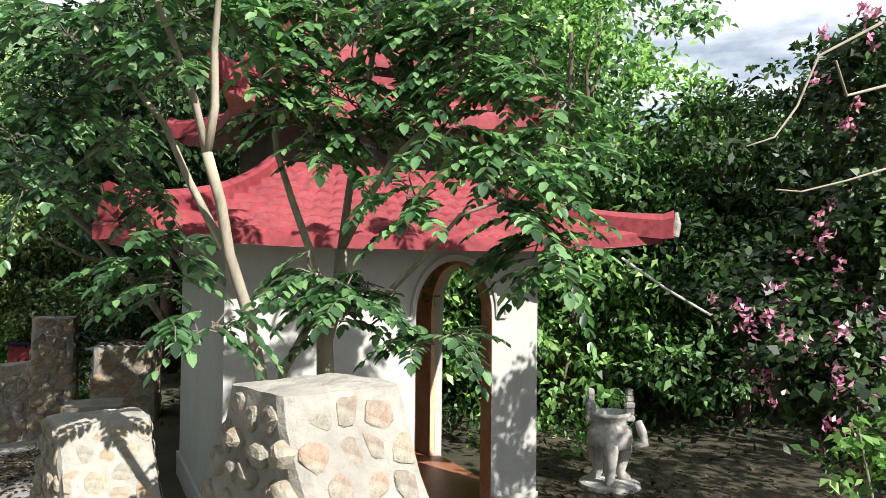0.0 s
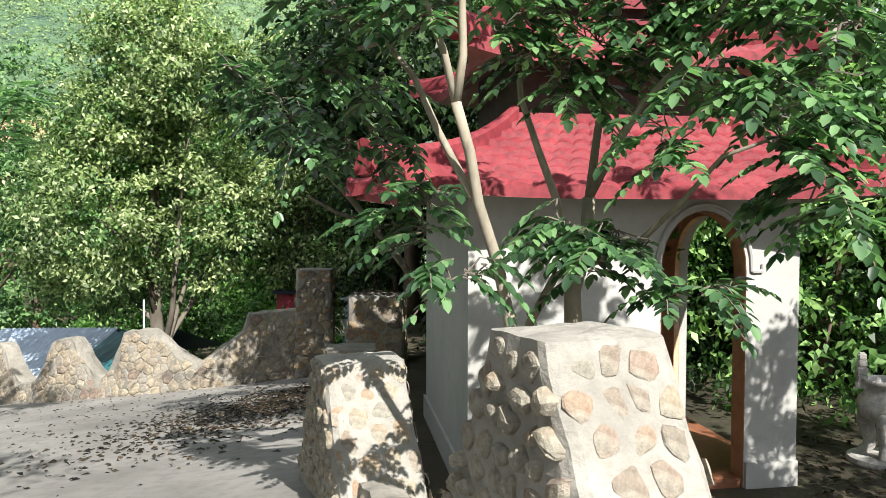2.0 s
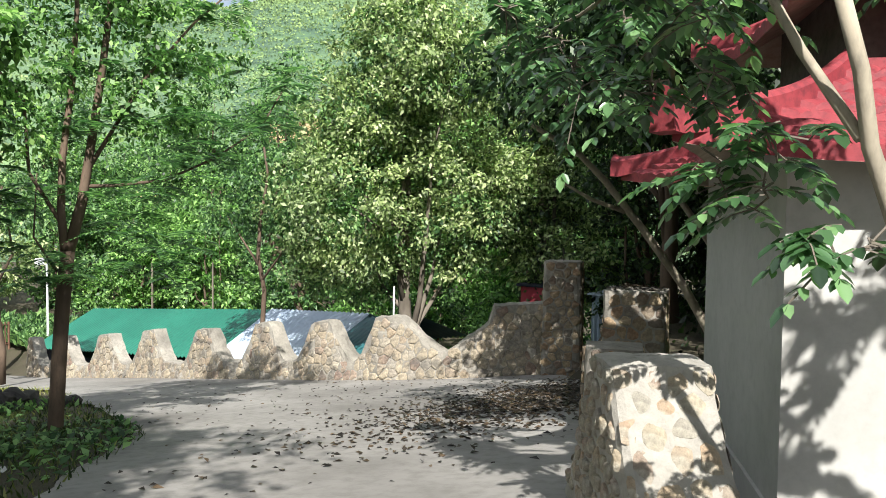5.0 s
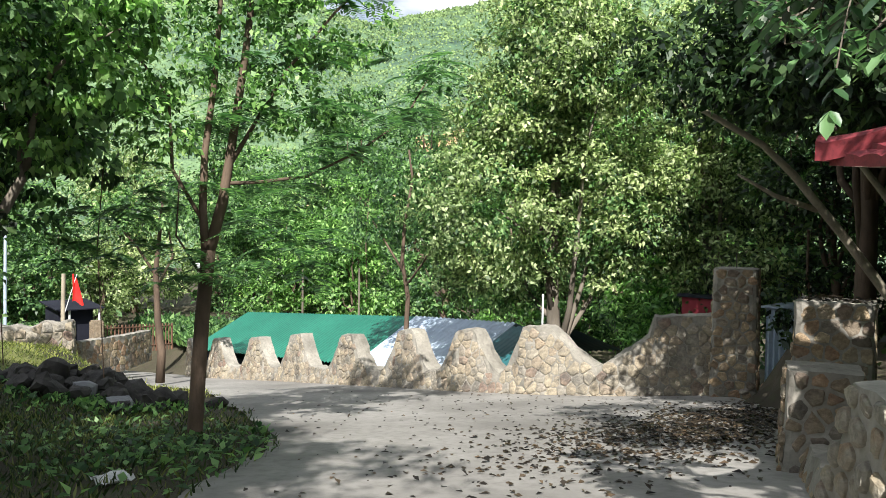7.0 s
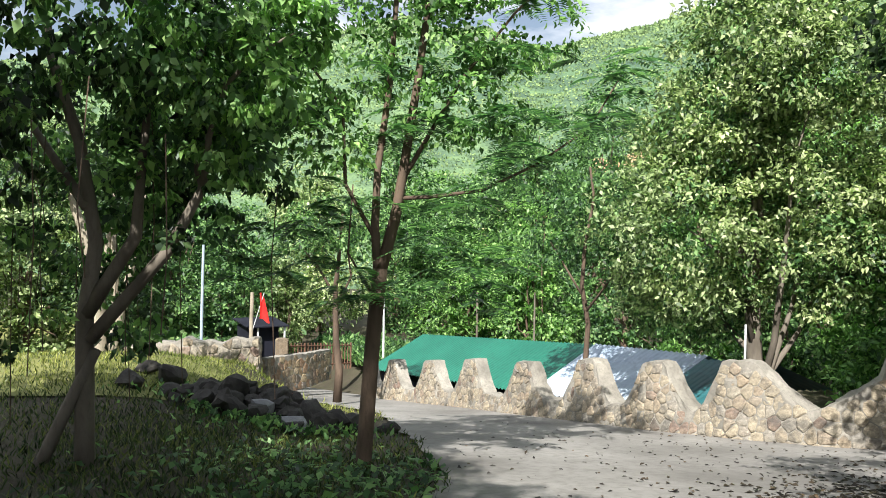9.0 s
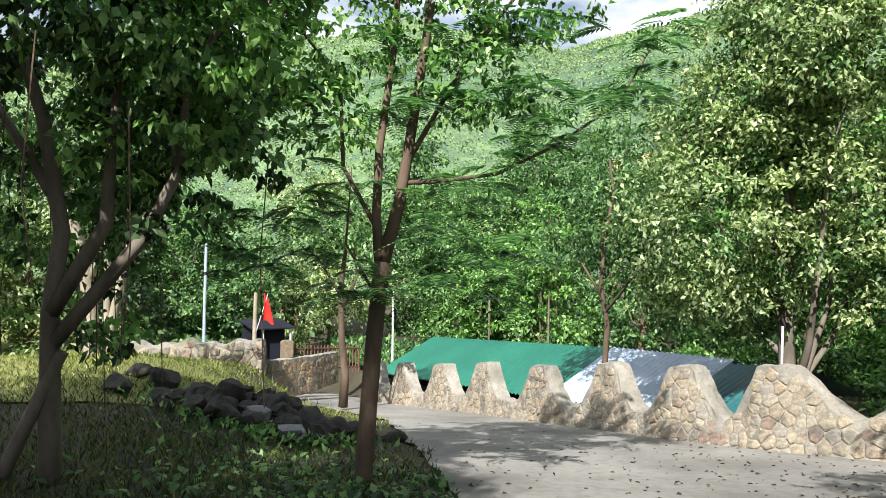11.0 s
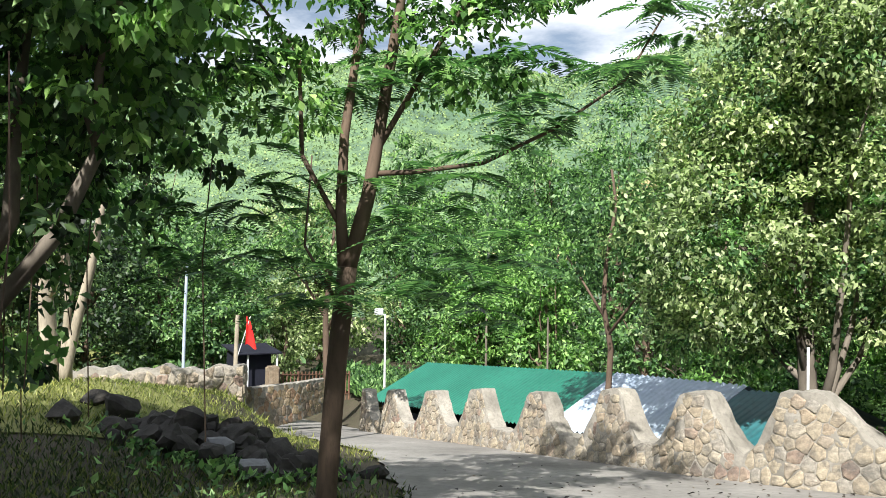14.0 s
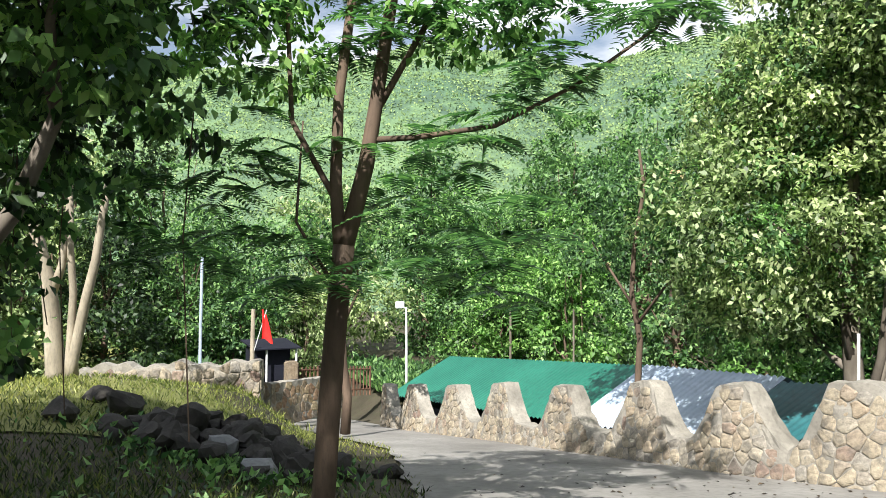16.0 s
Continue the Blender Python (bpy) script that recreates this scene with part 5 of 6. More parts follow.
for j in range(ND + 1):
    d = 62 + (j / ND) ** 1.5 * 420
    for i in range(NA + 1):
        a = radians(-30 + 150 * i / NA)
        x, y = -d * math.sin(a), d * math.cos(a)
        hv.append((x, y, hill_height(x, y)))
for j in range(ND):
    for i in range(NA):
        q = j * (NA + 1) + i
        hf.append((q, q + 1, q + NA + 2, q + NA + 1))
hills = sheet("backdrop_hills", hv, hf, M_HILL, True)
hills.data.materials.append(M_EARTH)
for p in hills.data.polygons:
    x, y, z = p.center
    a, d = math.degrees(math.atan2(-x, y)), math.hypot(x, y)
    low = ((a - 53) / 4.5) ** 2 + ((d - 128) / 14) ** 2
    high = ((a - 45.5) / 2.6) ** 2 + ((d - 163) / 6) ** 2
    if min(low, high) + 0.9 * noise.noise((x * 0.09, y * 0.09, 4.0)) < 0.85:
        p.material_index = 1
tagged(hills, "green forested mountain slopes in the distance", "hill", kind="structure")

# tree crowns on the slopes, far too many to count
rng = np.random.default_rng(77)
ha, hd = np.radians(rng.uniform(12, 92, 150000)), 66 + 300 * rng.uniform(0, 1, 150000) ** 1.15
hx, hy = -hd * np.sin(ha), hd * np.cos(ha)
keep = []
for i in range(len(hx)):
    a, dd = math.degrees(ha[i]), hd[i]
    low = ((a - 53) / 4.5) ** 2 + ((dd - 128) / 14) ** 2
    high = ((a - 45.5) / 2.6) ** 2 + ((dd - 163) / 6) ** 2
    if min(low, high) + 0.9 * noise.noise((hx[i] * 0.09, hy[i] * 0.09, 4.0)) > 0.92:
        keep.append(i)
hx, hy, hd = hx[keep], hy[keep], hd[keep]
hz = np.array([hill_height(x, y) for x, y in zip(hx, hy)])
size = hd / 300 * rng.uniform(0.6, 1.3, len(hx))
pos = np.stack([hx, hy, hz + size * 0.2], 1)
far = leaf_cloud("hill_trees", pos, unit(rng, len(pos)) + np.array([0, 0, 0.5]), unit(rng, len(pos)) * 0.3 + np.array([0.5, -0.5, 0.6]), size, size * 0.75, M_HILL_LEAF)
tagged(far, "distant tree crowns covering the mountain slopes", "trees", kind="stuff")

# ---------------------------------------------------------------- corrugated roofs below the road
def sheet_roof(name, label, x0, x1, y0, y1, z_eave0, z_eave1, z_ridge0, z_ridge1, mat, pitch=0.2):
    root = empty(name, (x0 + x1) / 2, y1, -7.0, label, "shed", "sheds below the road")
    n = int(abs(x1 - x0) / pitch) * 4
    verts, quads = [], []
    for i in range(n + 1):
        t = i / n
        x = x0 + (x1 - x0) * t
        w = 0.035 * math.sin(2 * math.pi * i / 4)
        for yy, za, zb in ((y0, z_eave0, z_eave1), (y1, z_ridge0, z_ridge1), (2 * y1 - y0, z_eave0, z_eave1)):
            verts.append((x, yy, za + (zb - za) * t + w))
    for i in range(n):
        for k in range(2):
            q = i * 3 + k
            quads.append((q, q + 1, q + 4, q + 3))
    adopt(sheet("corrugated_sheet", verts, quads, mat, True), root)
    bm = bmesh.new()
    lo, hi = min(x0, x1) + 0.3, max(x0, x1) - 0.3
    box(bm, (lo, y0 + 0.5, -7.5), (hi, 2 * y1 - y0 - 0.5, min(z_eave0, z_eave1) - 0.1))
    adopt(part("wall", bm, M_DARK), root)
    return root


sheet_roof("green_shed", "long shed with a green corrugated roof", -33.5, -21.9, 17.6, 20.4, -4.75, -3.85, -3.35, -2.45, M_GREEN_SHEET)
sheet_roof("pale_shed", "shed with a pale blue-grey corrugated roof", -21.9, -17.2, 17.6, 20.4, -3.85, -3.4, -2.43, -2.2, M_PALE_SHEET)
sheet_roof("blue_shed", "shed with a dark blue-green corrugated roof", -17.2, -14.9, 17.6, 20.2, -3.4, -3.0, -2.3, -2.1, M_BLUE_SHEET)

# ---------------------------------------------------------------- incense urn
def lathe(bm, prof, cx, cy, sides=20):
    rings = [[bm.verts.new((cx + r * math.cos(2 * math.pi * k / sides), cy + r * math.sin(2 * math.pi * k / sides), z)) for k in range(sides)] for r, z in prof]
    for a, b in zip(rings, rings[1:]):
        for k in range(sides):
            bm.faces.new((a[k], a[(k + 1) % sides], b[(k + 1) % sides], b[k]))
    bm.faces.new(rings[0][::-1])
    bm.faces.new(rings[-1])


ux, uy, uz = 1.83, 8.84, height(1.83, 8.84) - 0.01
urn = empty("incense_urn", ux, uy, uz, "weathered grey stone incense urn on three legs", "urn")
bm = bmesh.new()
lathe(bm, [(0.3, uz - 0.05), (0.32, uz), (0.31, uz + 0.035), (0.27, uz + 0.05)], ux, uy)
adopt(part("base_slab", bm, M_URN), urn)
bm = bmesh.new()
lathe(bm, [(0.1, uz + 0.36), (0.2, uz + 0.4), (0.235, uz + 0.48), (0.225, uz + 0.58), (0.17, uz + 0.63), (0.165, uz + 0.68), (0.21, uz + 0.72), (0.21, uz + 0.755), (0.17, uz + 0.755), (0.15, uz + 0.7)], ux, uy)
adopt(part("bowl", bm, M_URN, None, "", True), urn)
for k in range(3):
    a = radians(-100 + 120 * k)
    bm = bmesh.new()
    tube(bm, [(ux + math.cos(a) * r, uy + math.sin(a) * r, uz + h) for r, h in ((0.15, 0.46), (0.18, 0.34), (0.14, 0.2), (0.13, 0.12), (0.19, 0.05), (0.2, 0.02))], [0.09, 0.08, 0.06, 0.05, 0.06, 0.055], 8)
    adopt(part("leg", bm, M_URN, None, "", True), urn)
for sx in (-1, 1):
    bm = bmesh.new()
    for k, (h, w) in enumerate(((0.66, 0.05), (0.73, 0.045), (0.79, 0.05), (0.86, 0.04), (0.92, 0.035))):
        box(bm, (ux + sx * 0.2 - w, uy - w, uz + h), (ux + sx * 0.2 + w, uy + w, uz + h + 0.07), 0.012)
    adopt(part("handle", bm, M_URN), urn)
bm = bmesh.new()
tube(bm, [(ux + 0.22, uy - 0.1, uz + 0.42), (ux + 0.33, uy - 0.12, uz + 0.46), (ux + 0.3, uy - 0.12, uz + 0.58), (ux + 0.26, uy - 0.12, uz + 0.68)], [0.05, 0.045, 0.05, 0.04], 8)
adopt(part("dragon_ornament", bm, M_URN, None, "carved curling ornament", True), urn)
urn.scale = (1.1, 1.1, 1.1)

# ---------------------------------------------------------------- rope from the eave
bm = bmesh.new()
tube(bm, [(1.55, 7.11, 1.38), (1.75, 7.11, 1.24), (1.96, 7.11, 1.10), (2.43, 7.12, 0.83), (2.90, 7.12, 0.60), (3.3, 7.12, 0.42)], 0.012, 6)
tagged(part("rope", bm, M_ROPE), "white rope tied from the eave to the shrubs", "rope")

# ---------------------------------------------------------------- flowering shrub
FB = empty("flowering_shrub", 2.5, 5.0, height(2.5, 5.0), "flowering shrub with dark leaves and pink blossoms", "shrub")
rng = np.random.default_rng(81)
wood_part("branch", [
    ([(3.5, 5.2, -1.2), (3.6, 5.1, 0.2), (3.4, 5.0, 1.9), (3.0, 4.8, 2.7), (2.48, 4.58, 2.75)], 0.035, 0.012),
    ([(2.48, 4.58, 2.75), (2.11, 4.58, 2.55), (1.94, 4.49, 2.23), (1.81, 4.49, 2.05), (1.61, 4.39, 1.98)], 0.009, 0.005),
    ([(3.5, 5.0, 1.4), (2.9, 4.8, 1.8), (2.51, 4.59, 1.89), (2.29, 4.60, 1.82), (1.97, 4.50, 1.74), (1.78, 4.40, 1.74)], 0.009, 0.005),
    ([(3.3, 5.0, 2.2), (2.68, 4.88, 2.45), (2.33, 4.69, 2.34), (2.21, 4.58, 2.52)], 0.014, 0.007),
    ([(3.6, 5.1, 0.2), (2.9, 5.0, 0.4), (2.2, 5.0, 0.7), (1.9, 5.2, 1.0)], 0.03, 0.01), ([(3.6, 5.1, 0.4), (2.9, 4.5, 1.0), (2.5, 4.6, 1.3)], 0.03, 0.01),
], M_BARK_PALE, FB)
SB = [(2.35, 5.1, 0.85, 0.5, 0.5, 0.35), (2.0, 5.4, 1.05, 0.35, 0.4, 0.22), (2.75, 5.2, 1.35, 0.5, 0.5, 0.4), (2.9, 5.3, 1.9, 0.45, 0.5, 0.5), (2.9, 5.4, 2.6, 0.6, 0.5, 0.45), (2.3, 5.1, 0.55, 0.45, 0.4, 0.2), (2.2, 4.7, 0.7, 0.35, 0.3, 0.25), (2.6, 4.8, 0.3, 0.4, 0.4, 0.3)]
adopt(crown_mesh("foliage", rng, SB, 330, 28, 0.17, 0.075, M_LEAF_DARK, 0.2, 0.8), FB)
c, _ = clump_centres(rng, SB, 95)
c = c + np.array([-0.16, -0.36, 0.05])
pos = np.repeat(c, 12, axis=0) + rng.normal(size=(len(c) * 12, 3)) * 0.026
adopt(leaf_cloud("blossoms", pos, unit(rng, len(pos)) + np.array([0, -0.4, 0.3]), unit(rng, len(pos)), np.full(len(pos), 0.05), np.full(len(pos), 0.028), M_FLOWER), FB)
SH = empty("shrub", 2.2, 4.0, height(2.2, 4.0), "low shrub with yellow-green leaves", "shrub")
wood_part("stems", [([(2.2, 4.0, -1.1), (2.1, 3.95, 0.0), (2.0, 3.95, 0.5)], 0.015, 0.005), ([(2.2, 4.0, -1.0), (2.3, 4.05, 0.0), (2.25, 4.1, 0.4)], 0.015, 0.005)], M_BARK_GREY, SH)
adopt(crown_mesh("foliage", rng, [(2.1, 3.98, 0.2, 0.3, 0.25, 0.35), (2.3, 4.05, 0.45, 0.3, 0.25, 0.2)], 30, 18, 0.1, 0.07, M_LEAF_BRIGHT, 0.0, 0.5), SH)

# ---------------------------------------------------------------- rocks on the verge
def rock_mesh(seed, r, squash=0.7):
    rg = random.Random(seed)
    bm = bmesh.new()
    bmesh.ops.create_icosphere(bm, subdivisions=2, radius=1.0)
    off = Vector((rg.uniform(-9, 9), rg.uniform(-9, 9), rg.uniform(-9, 9)))
    cuts = [Vector((rg.gauss(0, 1), rg.gauss(0, 1), rg.gauss(0, 1))).normalized() for _ in range(10)]
    for v in bm.verts:
        p = v.co.copy()
        for c in cuts:
            q = p.dot(c)
            if q > 0.56:
                p -= c * (q - 0.56) * 0.95
        p *= 1 + 0.26 * noise.noise(p * 1.6 + off) + 0.12 * noise.noise(p * 4 + off)
        v.co = Vector((p.x * r, p.y * r * 0.9, p.z * r * squash))
    return bm


def rock(x, y, r, seed, label="dark angular rock in a heap", squash=0.7, lift=0.0, mat=M_ROCK):
    ob = part("rock", rock_mesh(seed, r, squash), mat)
    ob.location = (x, y, height(x, y) + r * squash * 0.45 + lift)
    ob.rotation_euler = (0, 0, seed * 1.7)
    return tagged(ob, label, "rock", "rock heap")


rock(-15.6, 7.3, 0.42, 1, "rounded pale grey boulder at the verge", 0.62, 0.0, M_BOULDER)
rock(-19.6, 6.0, 0.42, 7, "single dark upright rock on the grass", 0.95)
rg = random.Random(5)
for k in range(150):
    t = rg.random()
    x, y = -18.4 + 2.6 * t + rg.gauss(0, 0.45), 6.5 + 1.6 * t + rg.gauss(0, 0.55)
    mid = 1 - min(1.0, math.hypot(x + 17.4, y - 7.4) / 1.7)
    rock(x, y, rg.uniform(0.12, 0.36), 10 + k, squash=rg.uniform(0.6, 0.95), lift=0.55 * max(0.0, mid) * rg.random())

for k, (x, y, r) in enumerate(((-17.6, 6.6, 0.42), (-16.7, 7.0, 0.38), (-18.6, 6.5, 0.4), (-16.2, 7.9, 0.45), (-17.2, 7.6, 0.5), (-15.9, 8.3, 0.36), (-20.4, 5.7, 0.3))):
    rock(x, y, r, 300 + k, "large weathered boulder in the rock heap", 0.7, 0.0 if k == 6 else 0.08, (M_ROCK, M_BOULDER, M_ROCK)[k % 3])
for k in range(12):
    x, y = -7.15 + rg.gauss(0, 0.28), 15.55 + rg.gauss(0, 0.3)
    ob = part("rubble_stone", rock_mesh(400 + k, rg.uniform(0.1, 0.22), 0.7), M_STONE_DULL)
    ob.location = (x, y, slope(x, y) + 0.1 + 0.15 * rg.random())
    tagged(ob, "loose brown rubble stone piled at the gate pillar", "stone", "rubble at the gate")
bm = bmesh.new()
tube(bm, [(-8.1, 16.0, 0.1), (-8.11, 16.0, 0.42)], 0.012, 6)
tagged(part("iron_rod", bm, M_SOFFIT), "thin rusty iron rod standing on the gate pillar", "rod")

# ---------------------------------------------------------------- lawn terrace, flag, lamp, post
parapet("terrace_wall", "low plastered stone terrace wall at the end of the lawn", [(-29.0, 11.1), (-30.83, 7.79), (-31.7, 6.2)], lambda s: 1.4 - 0.03 * s + 0.07 * math.sin(3.1 * s) + 0.06 * math.sin(7.7 * s + 1), 0.7, 0.5, 33, 0.34, M_STONE_WARM, 1, 0.06, 0.05, base=lambda x, y: -4.0)
parapet("roadside_wall", "low rubble wall beside the road bend", [(-29.8, 11.5), (-31.1, 13.5), (-32.6, 15.2)], lambda s: 1.35 - 0.05 * s, 0.7, 0.35, 34, 0.3, M_STONE_DULL, -1, 0.02, 0.03, base=lambda x, y: -4.75)

fx, fy = -29.65, 10.96
flag = empty("flag", fx, fy, -3.3, "limp red flag on a thin staff beside a short pale pole", "flag")
bm = bmesh.new()
tube(bm, [(fx, fy, -3.4), (fx + 0.02, fy, -2.0), (fx + 0.03, fy + 0.02, -0.98)], [0.075, 0.07, 0.065], 10)
adopt(part("pole", bm, M_BARK_PALE, None, "pale wooden pole"), flag)
verts, quads = [], []
for i in range(9):
    for j in range(9):
        u, v = i / 8, j / 8
        wx = 0.3 + 0.38 * u * (0.35 + 0.65 * v)
        verts.append((fx + wx * 0.5 + 0.04 * math.sin(7 * u + 3 * v), fy + wx * 0.87, -1.0 - 0.95 * v + 0.05 * math.sin(6 * u) - 0.12 * u))
for i in range(8):
    for j in range(8):
        q = i * 9 + j
        quads.append((q, q + 1, q + 10, q + 9))
adopt(sheet("cloth", verts, quads, M_FLAG, True), flag)
bm = bmesh.new()
tube(bm, [(fx + 0.03, fy, -2.5), (fx + 0.2, fy + 0.4, -1.0)], 0.015, 6)
adopt(part("flag_staff", bm, M_WHITE_METAL), flag)

lamp = empty("street_lamp", -34.9, 19.05, -7.0, "slender white street lamp with a small flood head", "street lamp")
bm = bmesh.new()
tube(bm, [(-34.92, 19.08, -7.2), (-34.9, 19.05, -3.0), (-34.87, 19.01, -1.3)], [0.06, 0.05, 0.04], 8)
adopt(part("pole", bm, M_WHITE_METAL), lamp)
bm = bmesh.new()
box(bm, (-35.15, 18.6, -1.35), (-34.9, 18.95, -1.05), 0.03)
adopt(part("lamp_head", bm, M_WHITE_METAL), lamp)
bm = bmesh.new()
tube(bm, [(-34.87, 19.01, -1.35), (-34.95, 18.85, -1.3)], 0.025, 6)
adopt(part("arm", bm, M_WHITE_METAL), lamp)
bm = bmesh.new()
tube(bm, [(-12.0, 15.05, -1.5), (-12.0, 15.06, -0.6)], 0.022, 8)
tagged(part("metal_post", bm, M_WHITE_METAL), "short white metal post on the parapet", "post")

# ---------------------------------------------------------------- fallen leaves and grass
rng = np.random.default_rng(91)


def scatter(name, n, centre, sd, size, mat, label, category, ok, lift=0.045, stand=0.0, ratio=0.55, parent_kind="stuff"):
    pos = []
    while len(pos) < n:
        x, y = centre[0] + rng.normal() * sd[0], centre[1] + rng.normal() * sd[1]
        if ok(x, y):
            pos.append((x, y, max(height(x, y), slope(x, y) if side_of(VERGE, x, y) < 0 < side_of(KERB, x, y) else -99) + lift))
    pos = np.array(pos)
    aim = unit(rng, n) * np.array([1, 1, 0.15]) + np.array([0, 0, stand])
    up = unit(rng, n) * 0.35 + np.array([0, 0, 1.0]) if stand < 0.5 else unit(rng, n)
    L = size * rng.uniform(0.5, 1.3, n)
    return tagged(leaf_cloud(name, pos, aim, up, L, L * ratio, mat), label, category, kind="stuff")


def on_road(x, y):
    return side_of(VERGE, x, y) < 0 and side_of(KERB, x, y) > 0.1


def on_verge(x, y):
    return side_of(VERGE, x, y) > -0.15


def in_court(x, y):
    return side_of(KERB, x, y) < -0.5 and not (-3.4 < x < 1.0 and 6.4 < y < 10.9)


scatter("fallen_leaves", 3800, (-6.2, 11.6), (0.8, 2.2), 0.085, M_LITTER, "brown fallen leaves on the road by the gate", "leaves", on_road)
scatter("fallen_leaves", 500, (-9.0, 12.0), (3.5, 3.0), 0.07, M_LITTER, "scattered brown leaves on the concrete road", "leaves", on_road)
scatter("fallen_leaves", 1600, (1.5, 8.0), (2.0, 2.0), 0.09, M_LITTER, "brown fallen leaves in the courtyard", "leaves", in_court, 0.01)
scatter("verge_grass", 16000, (-13.5, 4.8), (3.6, 2.2), 0.13, M_GRASS, "grass and weeds on the shaded verge", "grass", on_verge, 0.0, 1.2, 0.16)
scatter("lawn_grass", 26000, (-24.5, 6.0), (4.0, 3.5), 0.13, M_LAWN_GRASS, "dry grass blades on the sunny lawn", "grass", lambda x, y: on_verge(x, y) and x < -18.2 + 0.8 * noise.noise((x, y, 2.0)), 0.0, 1.2, 0.14)
scatter("tall_grass", 2200, (-28.0, 8.2), (0.8, 1.6), 0.32, M_LAWN_GRASS, "tall grass tufts in front of the terrace wall", "grass", on_verge, 0.0, 1.6, 0.12)
scatter("weeds", 1500, (-17.0, 7.2), (1.3, 0.8), 0.14, M_LEAF_MID, "weeds growing between the heaped rocks", "weeds", on_verge, 0.12, 0.7, 0.5)
scatter("weeds", 1000, (-10.6, 5.9), (1.8, 1.0), 0.13, M_LEAF_MID, "broad-leaved weeds round the tree foot", "weeds", on_verge, 0.05, 0.4, 0.6)
scatter("undergrowth", 2600, (3.2, 13.4), (3.5, 1.3), 0.16, M_LEAF_DARK, "low undergrowth behind the courtyard", "undergrowth", in_court, 0.05, 0.8, 0.5)
scatter("undergrowth", 5000, (-9.0, 20.0), (4.0, 2.0), 0.2, M_LEAF_DARK, "dark undergrowth behind the parapet", "undergrowth", in_court, 0.05, 0.8, 0.5)

scatter("scrub", 5000, (-38.5, 17.5), (3.0, 2.6), 0.5, M_LEAF_MID, "leafy scrub below the road bend", "scrub", lambda x, y: x < -33.5 and (side_of(VERGE, x, y) > 1.5 or side_of(KERB, x, y) < -1.5), 0.3, 0.9, 0.5)

# ---------------------------------------------------------------- buildings half hidden in the trees
house = empty("small_house", -35.5, 13.4, -4.2, "dark small house with white posts behind the flag", "house")
bm = bmesh.new()
box(bm, (-36.8, 12.6, -4.4), (-35.2, 14.0, -2.85), 0.03)
adopt(part("wall", bm, M_NAVY), house)
for y in (12.9, 14.1):
    bm = bmesh.new()
    box(bm, (-34.92, y, -4.4), (-34.84, y + 0.08, -2.8), 0.02)
    adopt(part("post", bm, M_WHITE_METAL), house)
bm = bmesh.new()
vs = [bm.verts.new(p) for p in ((-34.7, 12.4, -2.85), (-34.7, 14.3, -2.85), (-36.9, 14.3, -2.65), (-36.9, 12.4, -2.65), (-34.7, 12.4, -2.8), (-34.7, 14.3, -2.8), (-36.9, 14.3, -2.6), (-36.9, 12.4, -2.6))]
for f in ((0, 1, 2, 3), (4, 5, 6, 7), (0, 1, 5, 4), (1, 2, 6, 5), (2, 3, 7, 6), (3, 0, 4, 7)):
    bm.faces.new([vs[i] for i in f])
adopt(part("roof", bm, M_NAVY), house)

hut = empty("red_hut", -10.9, 20.5, -2.6, "small red-walled hut among the trees past the gate", "hut")
bm = bmesh.new()
box(bm, (-11.4, 20.1, -3.4), (-10.5, 21.0, -0.9), 0.02)
adopt(part("wall", bm, M_PINK), hut)
bm = bmesh.new()
box(bm, (-11.5, 20.0, -0.9), (-10.4, 21.1, -0.82), 0.02)
adopt(part("roof", bm, M_DARK), hut)
tank = empty("blue_hut", -8.0, 20.2, -2.6, "pale blue sheet-metal hut past the gate", "hut")
bm = bmesh.new()
verts, quads = [], []
for i in range(61):
    x = -9.0 + 1.9 * i / 60
    verts += [(x, 19.6 + 0.03 * math.sin(i * 1.57), -2.8), (x, 19.6 + 0.03 * math.sin(i * 1.57), -0.95)]
quads = [(2 * i, 2 * i + 1, 2 * i + 3, 2 * i + 2) for i in range(60)]
bm.free()
adopt(sheet("corrugated_wall", verts, quads, M_PALE_SHEET), tank)
bm = bmesh.new()
box(bm, (-9.1, 19.5, -0.95), (-7.0, 21.0, -0.9), 0.01)
adopt(part("roof", bm, M_PALE_SHEET), tank)
bm = bmesh.new()
box(bm, (-8.95, 19.72, -2.8), (-7.15, 20.9, -0.96), 0.01)
adopt(part("core", bm, M_DARK), tank)

# ---------------------------------------------------------------- odds and ends
bm = bmesh.new()
tube(bm, [(-12.95, 15.9, -3.4), (-12.95, 15.9, -2.3), (-12.9, 15.88, -2.05), (-12.78, 15.86, -1.85)], [0.07, 0.06, 0.05, 0.03], 10)
tagged(part("red_hand_pump", bm, M_FLAG), "red painted iron hand pump behind the parapet", "pump")
rg = random.Random(8)
bm = bmesh.new()
bmesh.ops.create_grid(bm, x_segments=8, y_segments=8, size=0.16)
for v in bm.verts:
    v.co.z = 0.06 * noise.noise(v.co * 14)
paper = part("paper_scrap", bm, M_PAPER)
paper.location = (-9.0, 4.6, height(-9.0, 4.6) + 0.05)
tagged(paper, "crumpled white paper scrap on the verge", "litter")
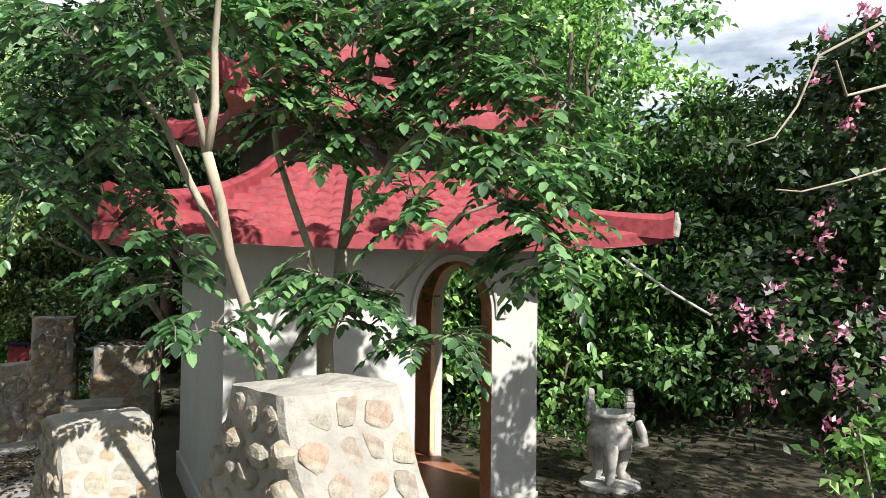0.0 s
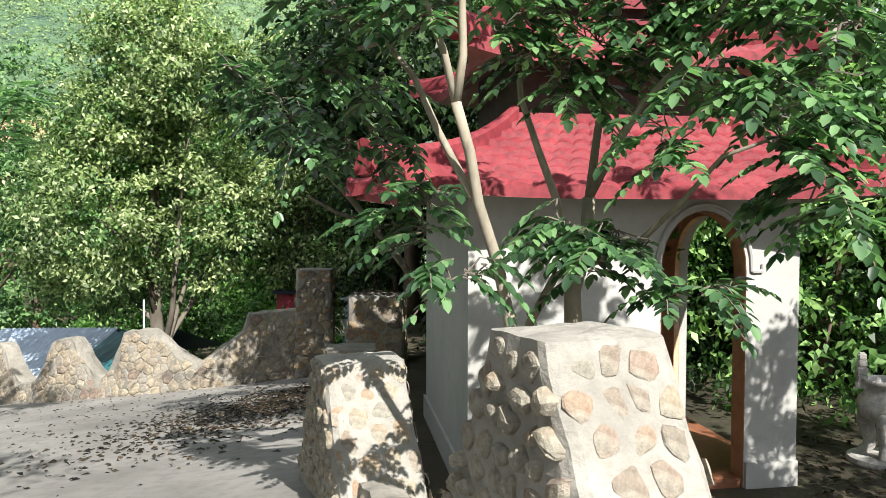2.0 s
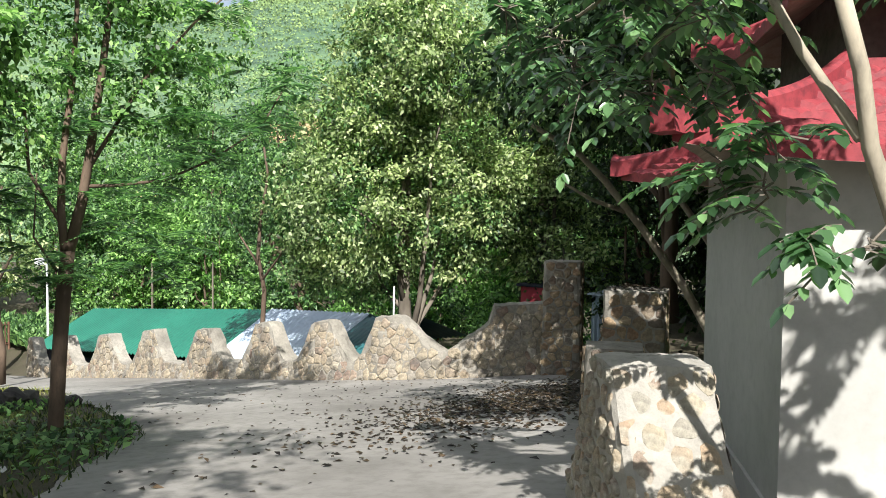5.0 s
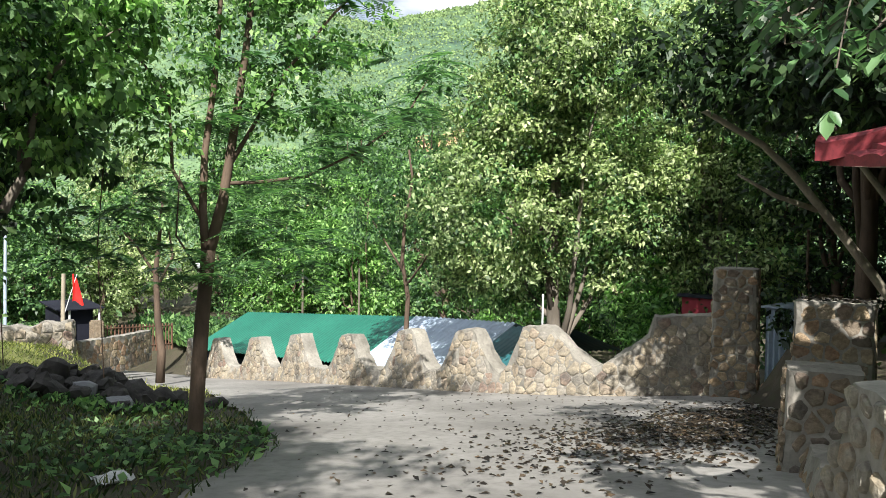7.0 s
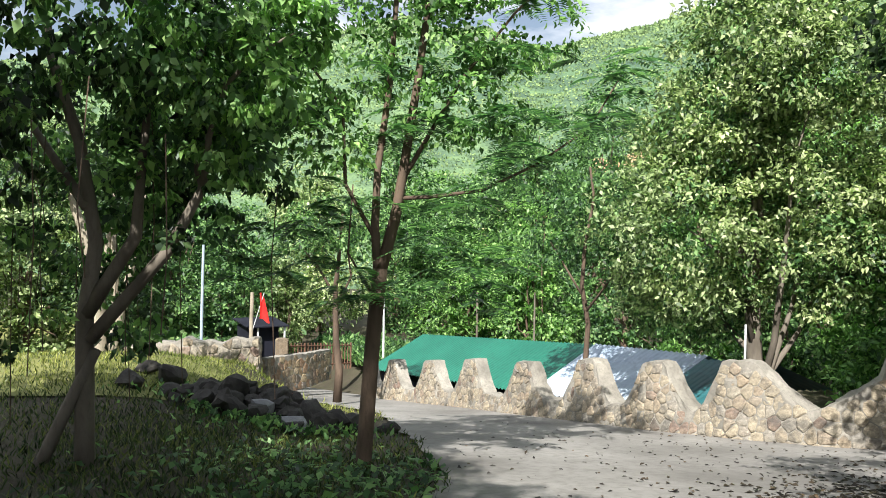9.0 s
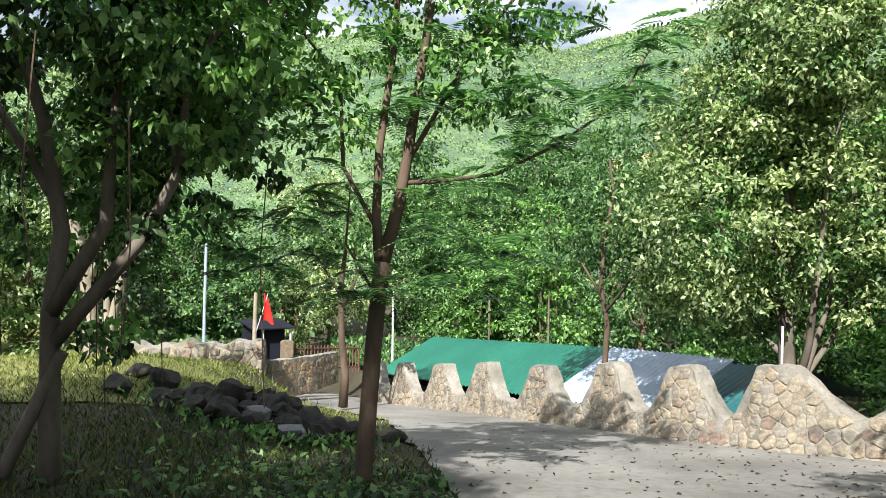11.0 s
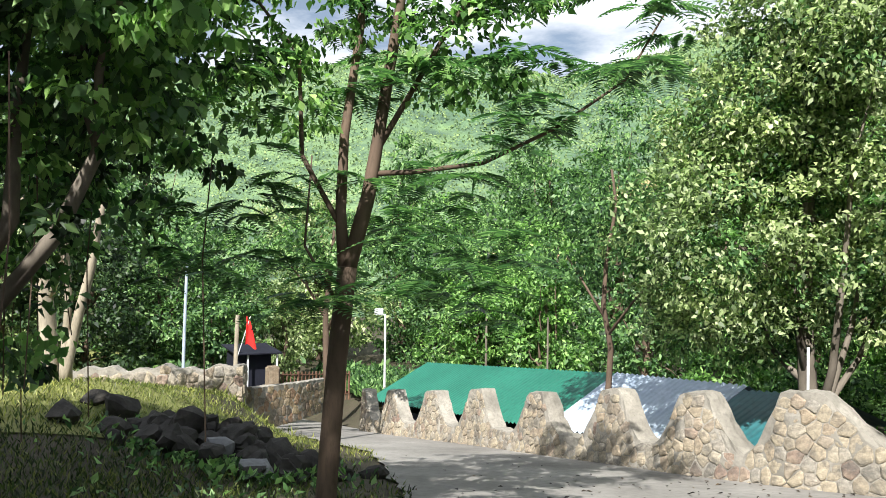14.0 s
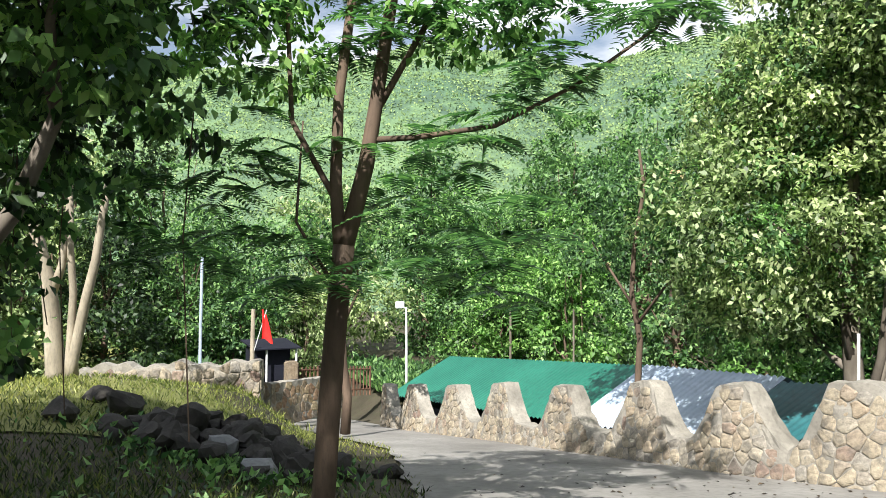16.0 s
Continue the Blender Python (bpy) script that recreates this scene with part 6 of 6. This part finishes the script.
for x, y, z0, z1, r, label in ((-38.0, 26.5, -7.0, -0.9, 0.07, "weathered wooden pole behind the sheds"), (-31.0, 25.0, -7.0, -1.3, 0.05, "thin dark pole behind the sheds")):
    bm = bmesh.new()
    tube(bm, [(x, y, z0), (x + 0.03, y, (z0 + z1) / 2), (x + 0.02, y, z1)], [r, r * 0.9, r * 0.8], 8)
    tagged(part("utility_pole", bm, M_BARK_GREY), label, "pole")
n = 90
pos = np.array([(-5.25 + rg.uniform(-0.4, 0.4), 12.75 + rg.uniform(-0.42, 0.42), -0.035) for _ in range(n)])
tagged(leaf_cloud("fallen_leaves", pos, unit(rng, n) * np.array([1, 1, 0.1]), unit(rng, n) * 0.3 + np.array([0, 0, 1.0]), np.full(n, 0.09), np.full(n, 0.05), M_LITTER), "dry fallen leaves on top of the stone block", "leaves", kind="stuff")
bm = bmesh.new()
tube(bm, [(-32.4, 9.9, -4.2), (-32.4, 9.9, -1.8), (-32.38, 9.92, 0.7)], [0.06, 0.055, 0.05], 10)
tagged(part("pale_post", bm, M_PALE_SHEET), "tall pale blue-grey post behind the terrace wall", "post")
# rusty fence and its stone post behind the road bend
fence = empty("metal_fence", -33.9, 15.6, -4.6, "rusty brown metal fence with upright bars by the road bend", "fence")
fa, fb = Vector((-33.0, 13.6, -3.35)), Vector((-35.0, 17.4, -3.75))
for k in range(21):
    p = fa + (fb - fa) * k / 20
    bm = bmesh.new()
    tube(bm, [p + Vector((0, 0, -1.2)), p], 0.028 if k % 5 else 0.05, 6)
    adopt(part("post" if k % 5 == 0 else "bar", bm, M_RUST), fence)
for dz in (-0.12, -0.95):
    bm = bmesh.new()
    tube(bm, [fa + Vector((0, 0, dz)), fb + Vector((0, 0, dz))], 0.03, 6)
    adopt(part("rail", bm, M_RUST), fence)
bm = bmesh.new()
box(bm, (-33.05, 13.05, -4.8), (-32.6, 13.5, -3.1), 0.05)
tagged(part("stone_post", bm, M_STONE_DULL), "short square rubble post at the end of the fence", "stone post")
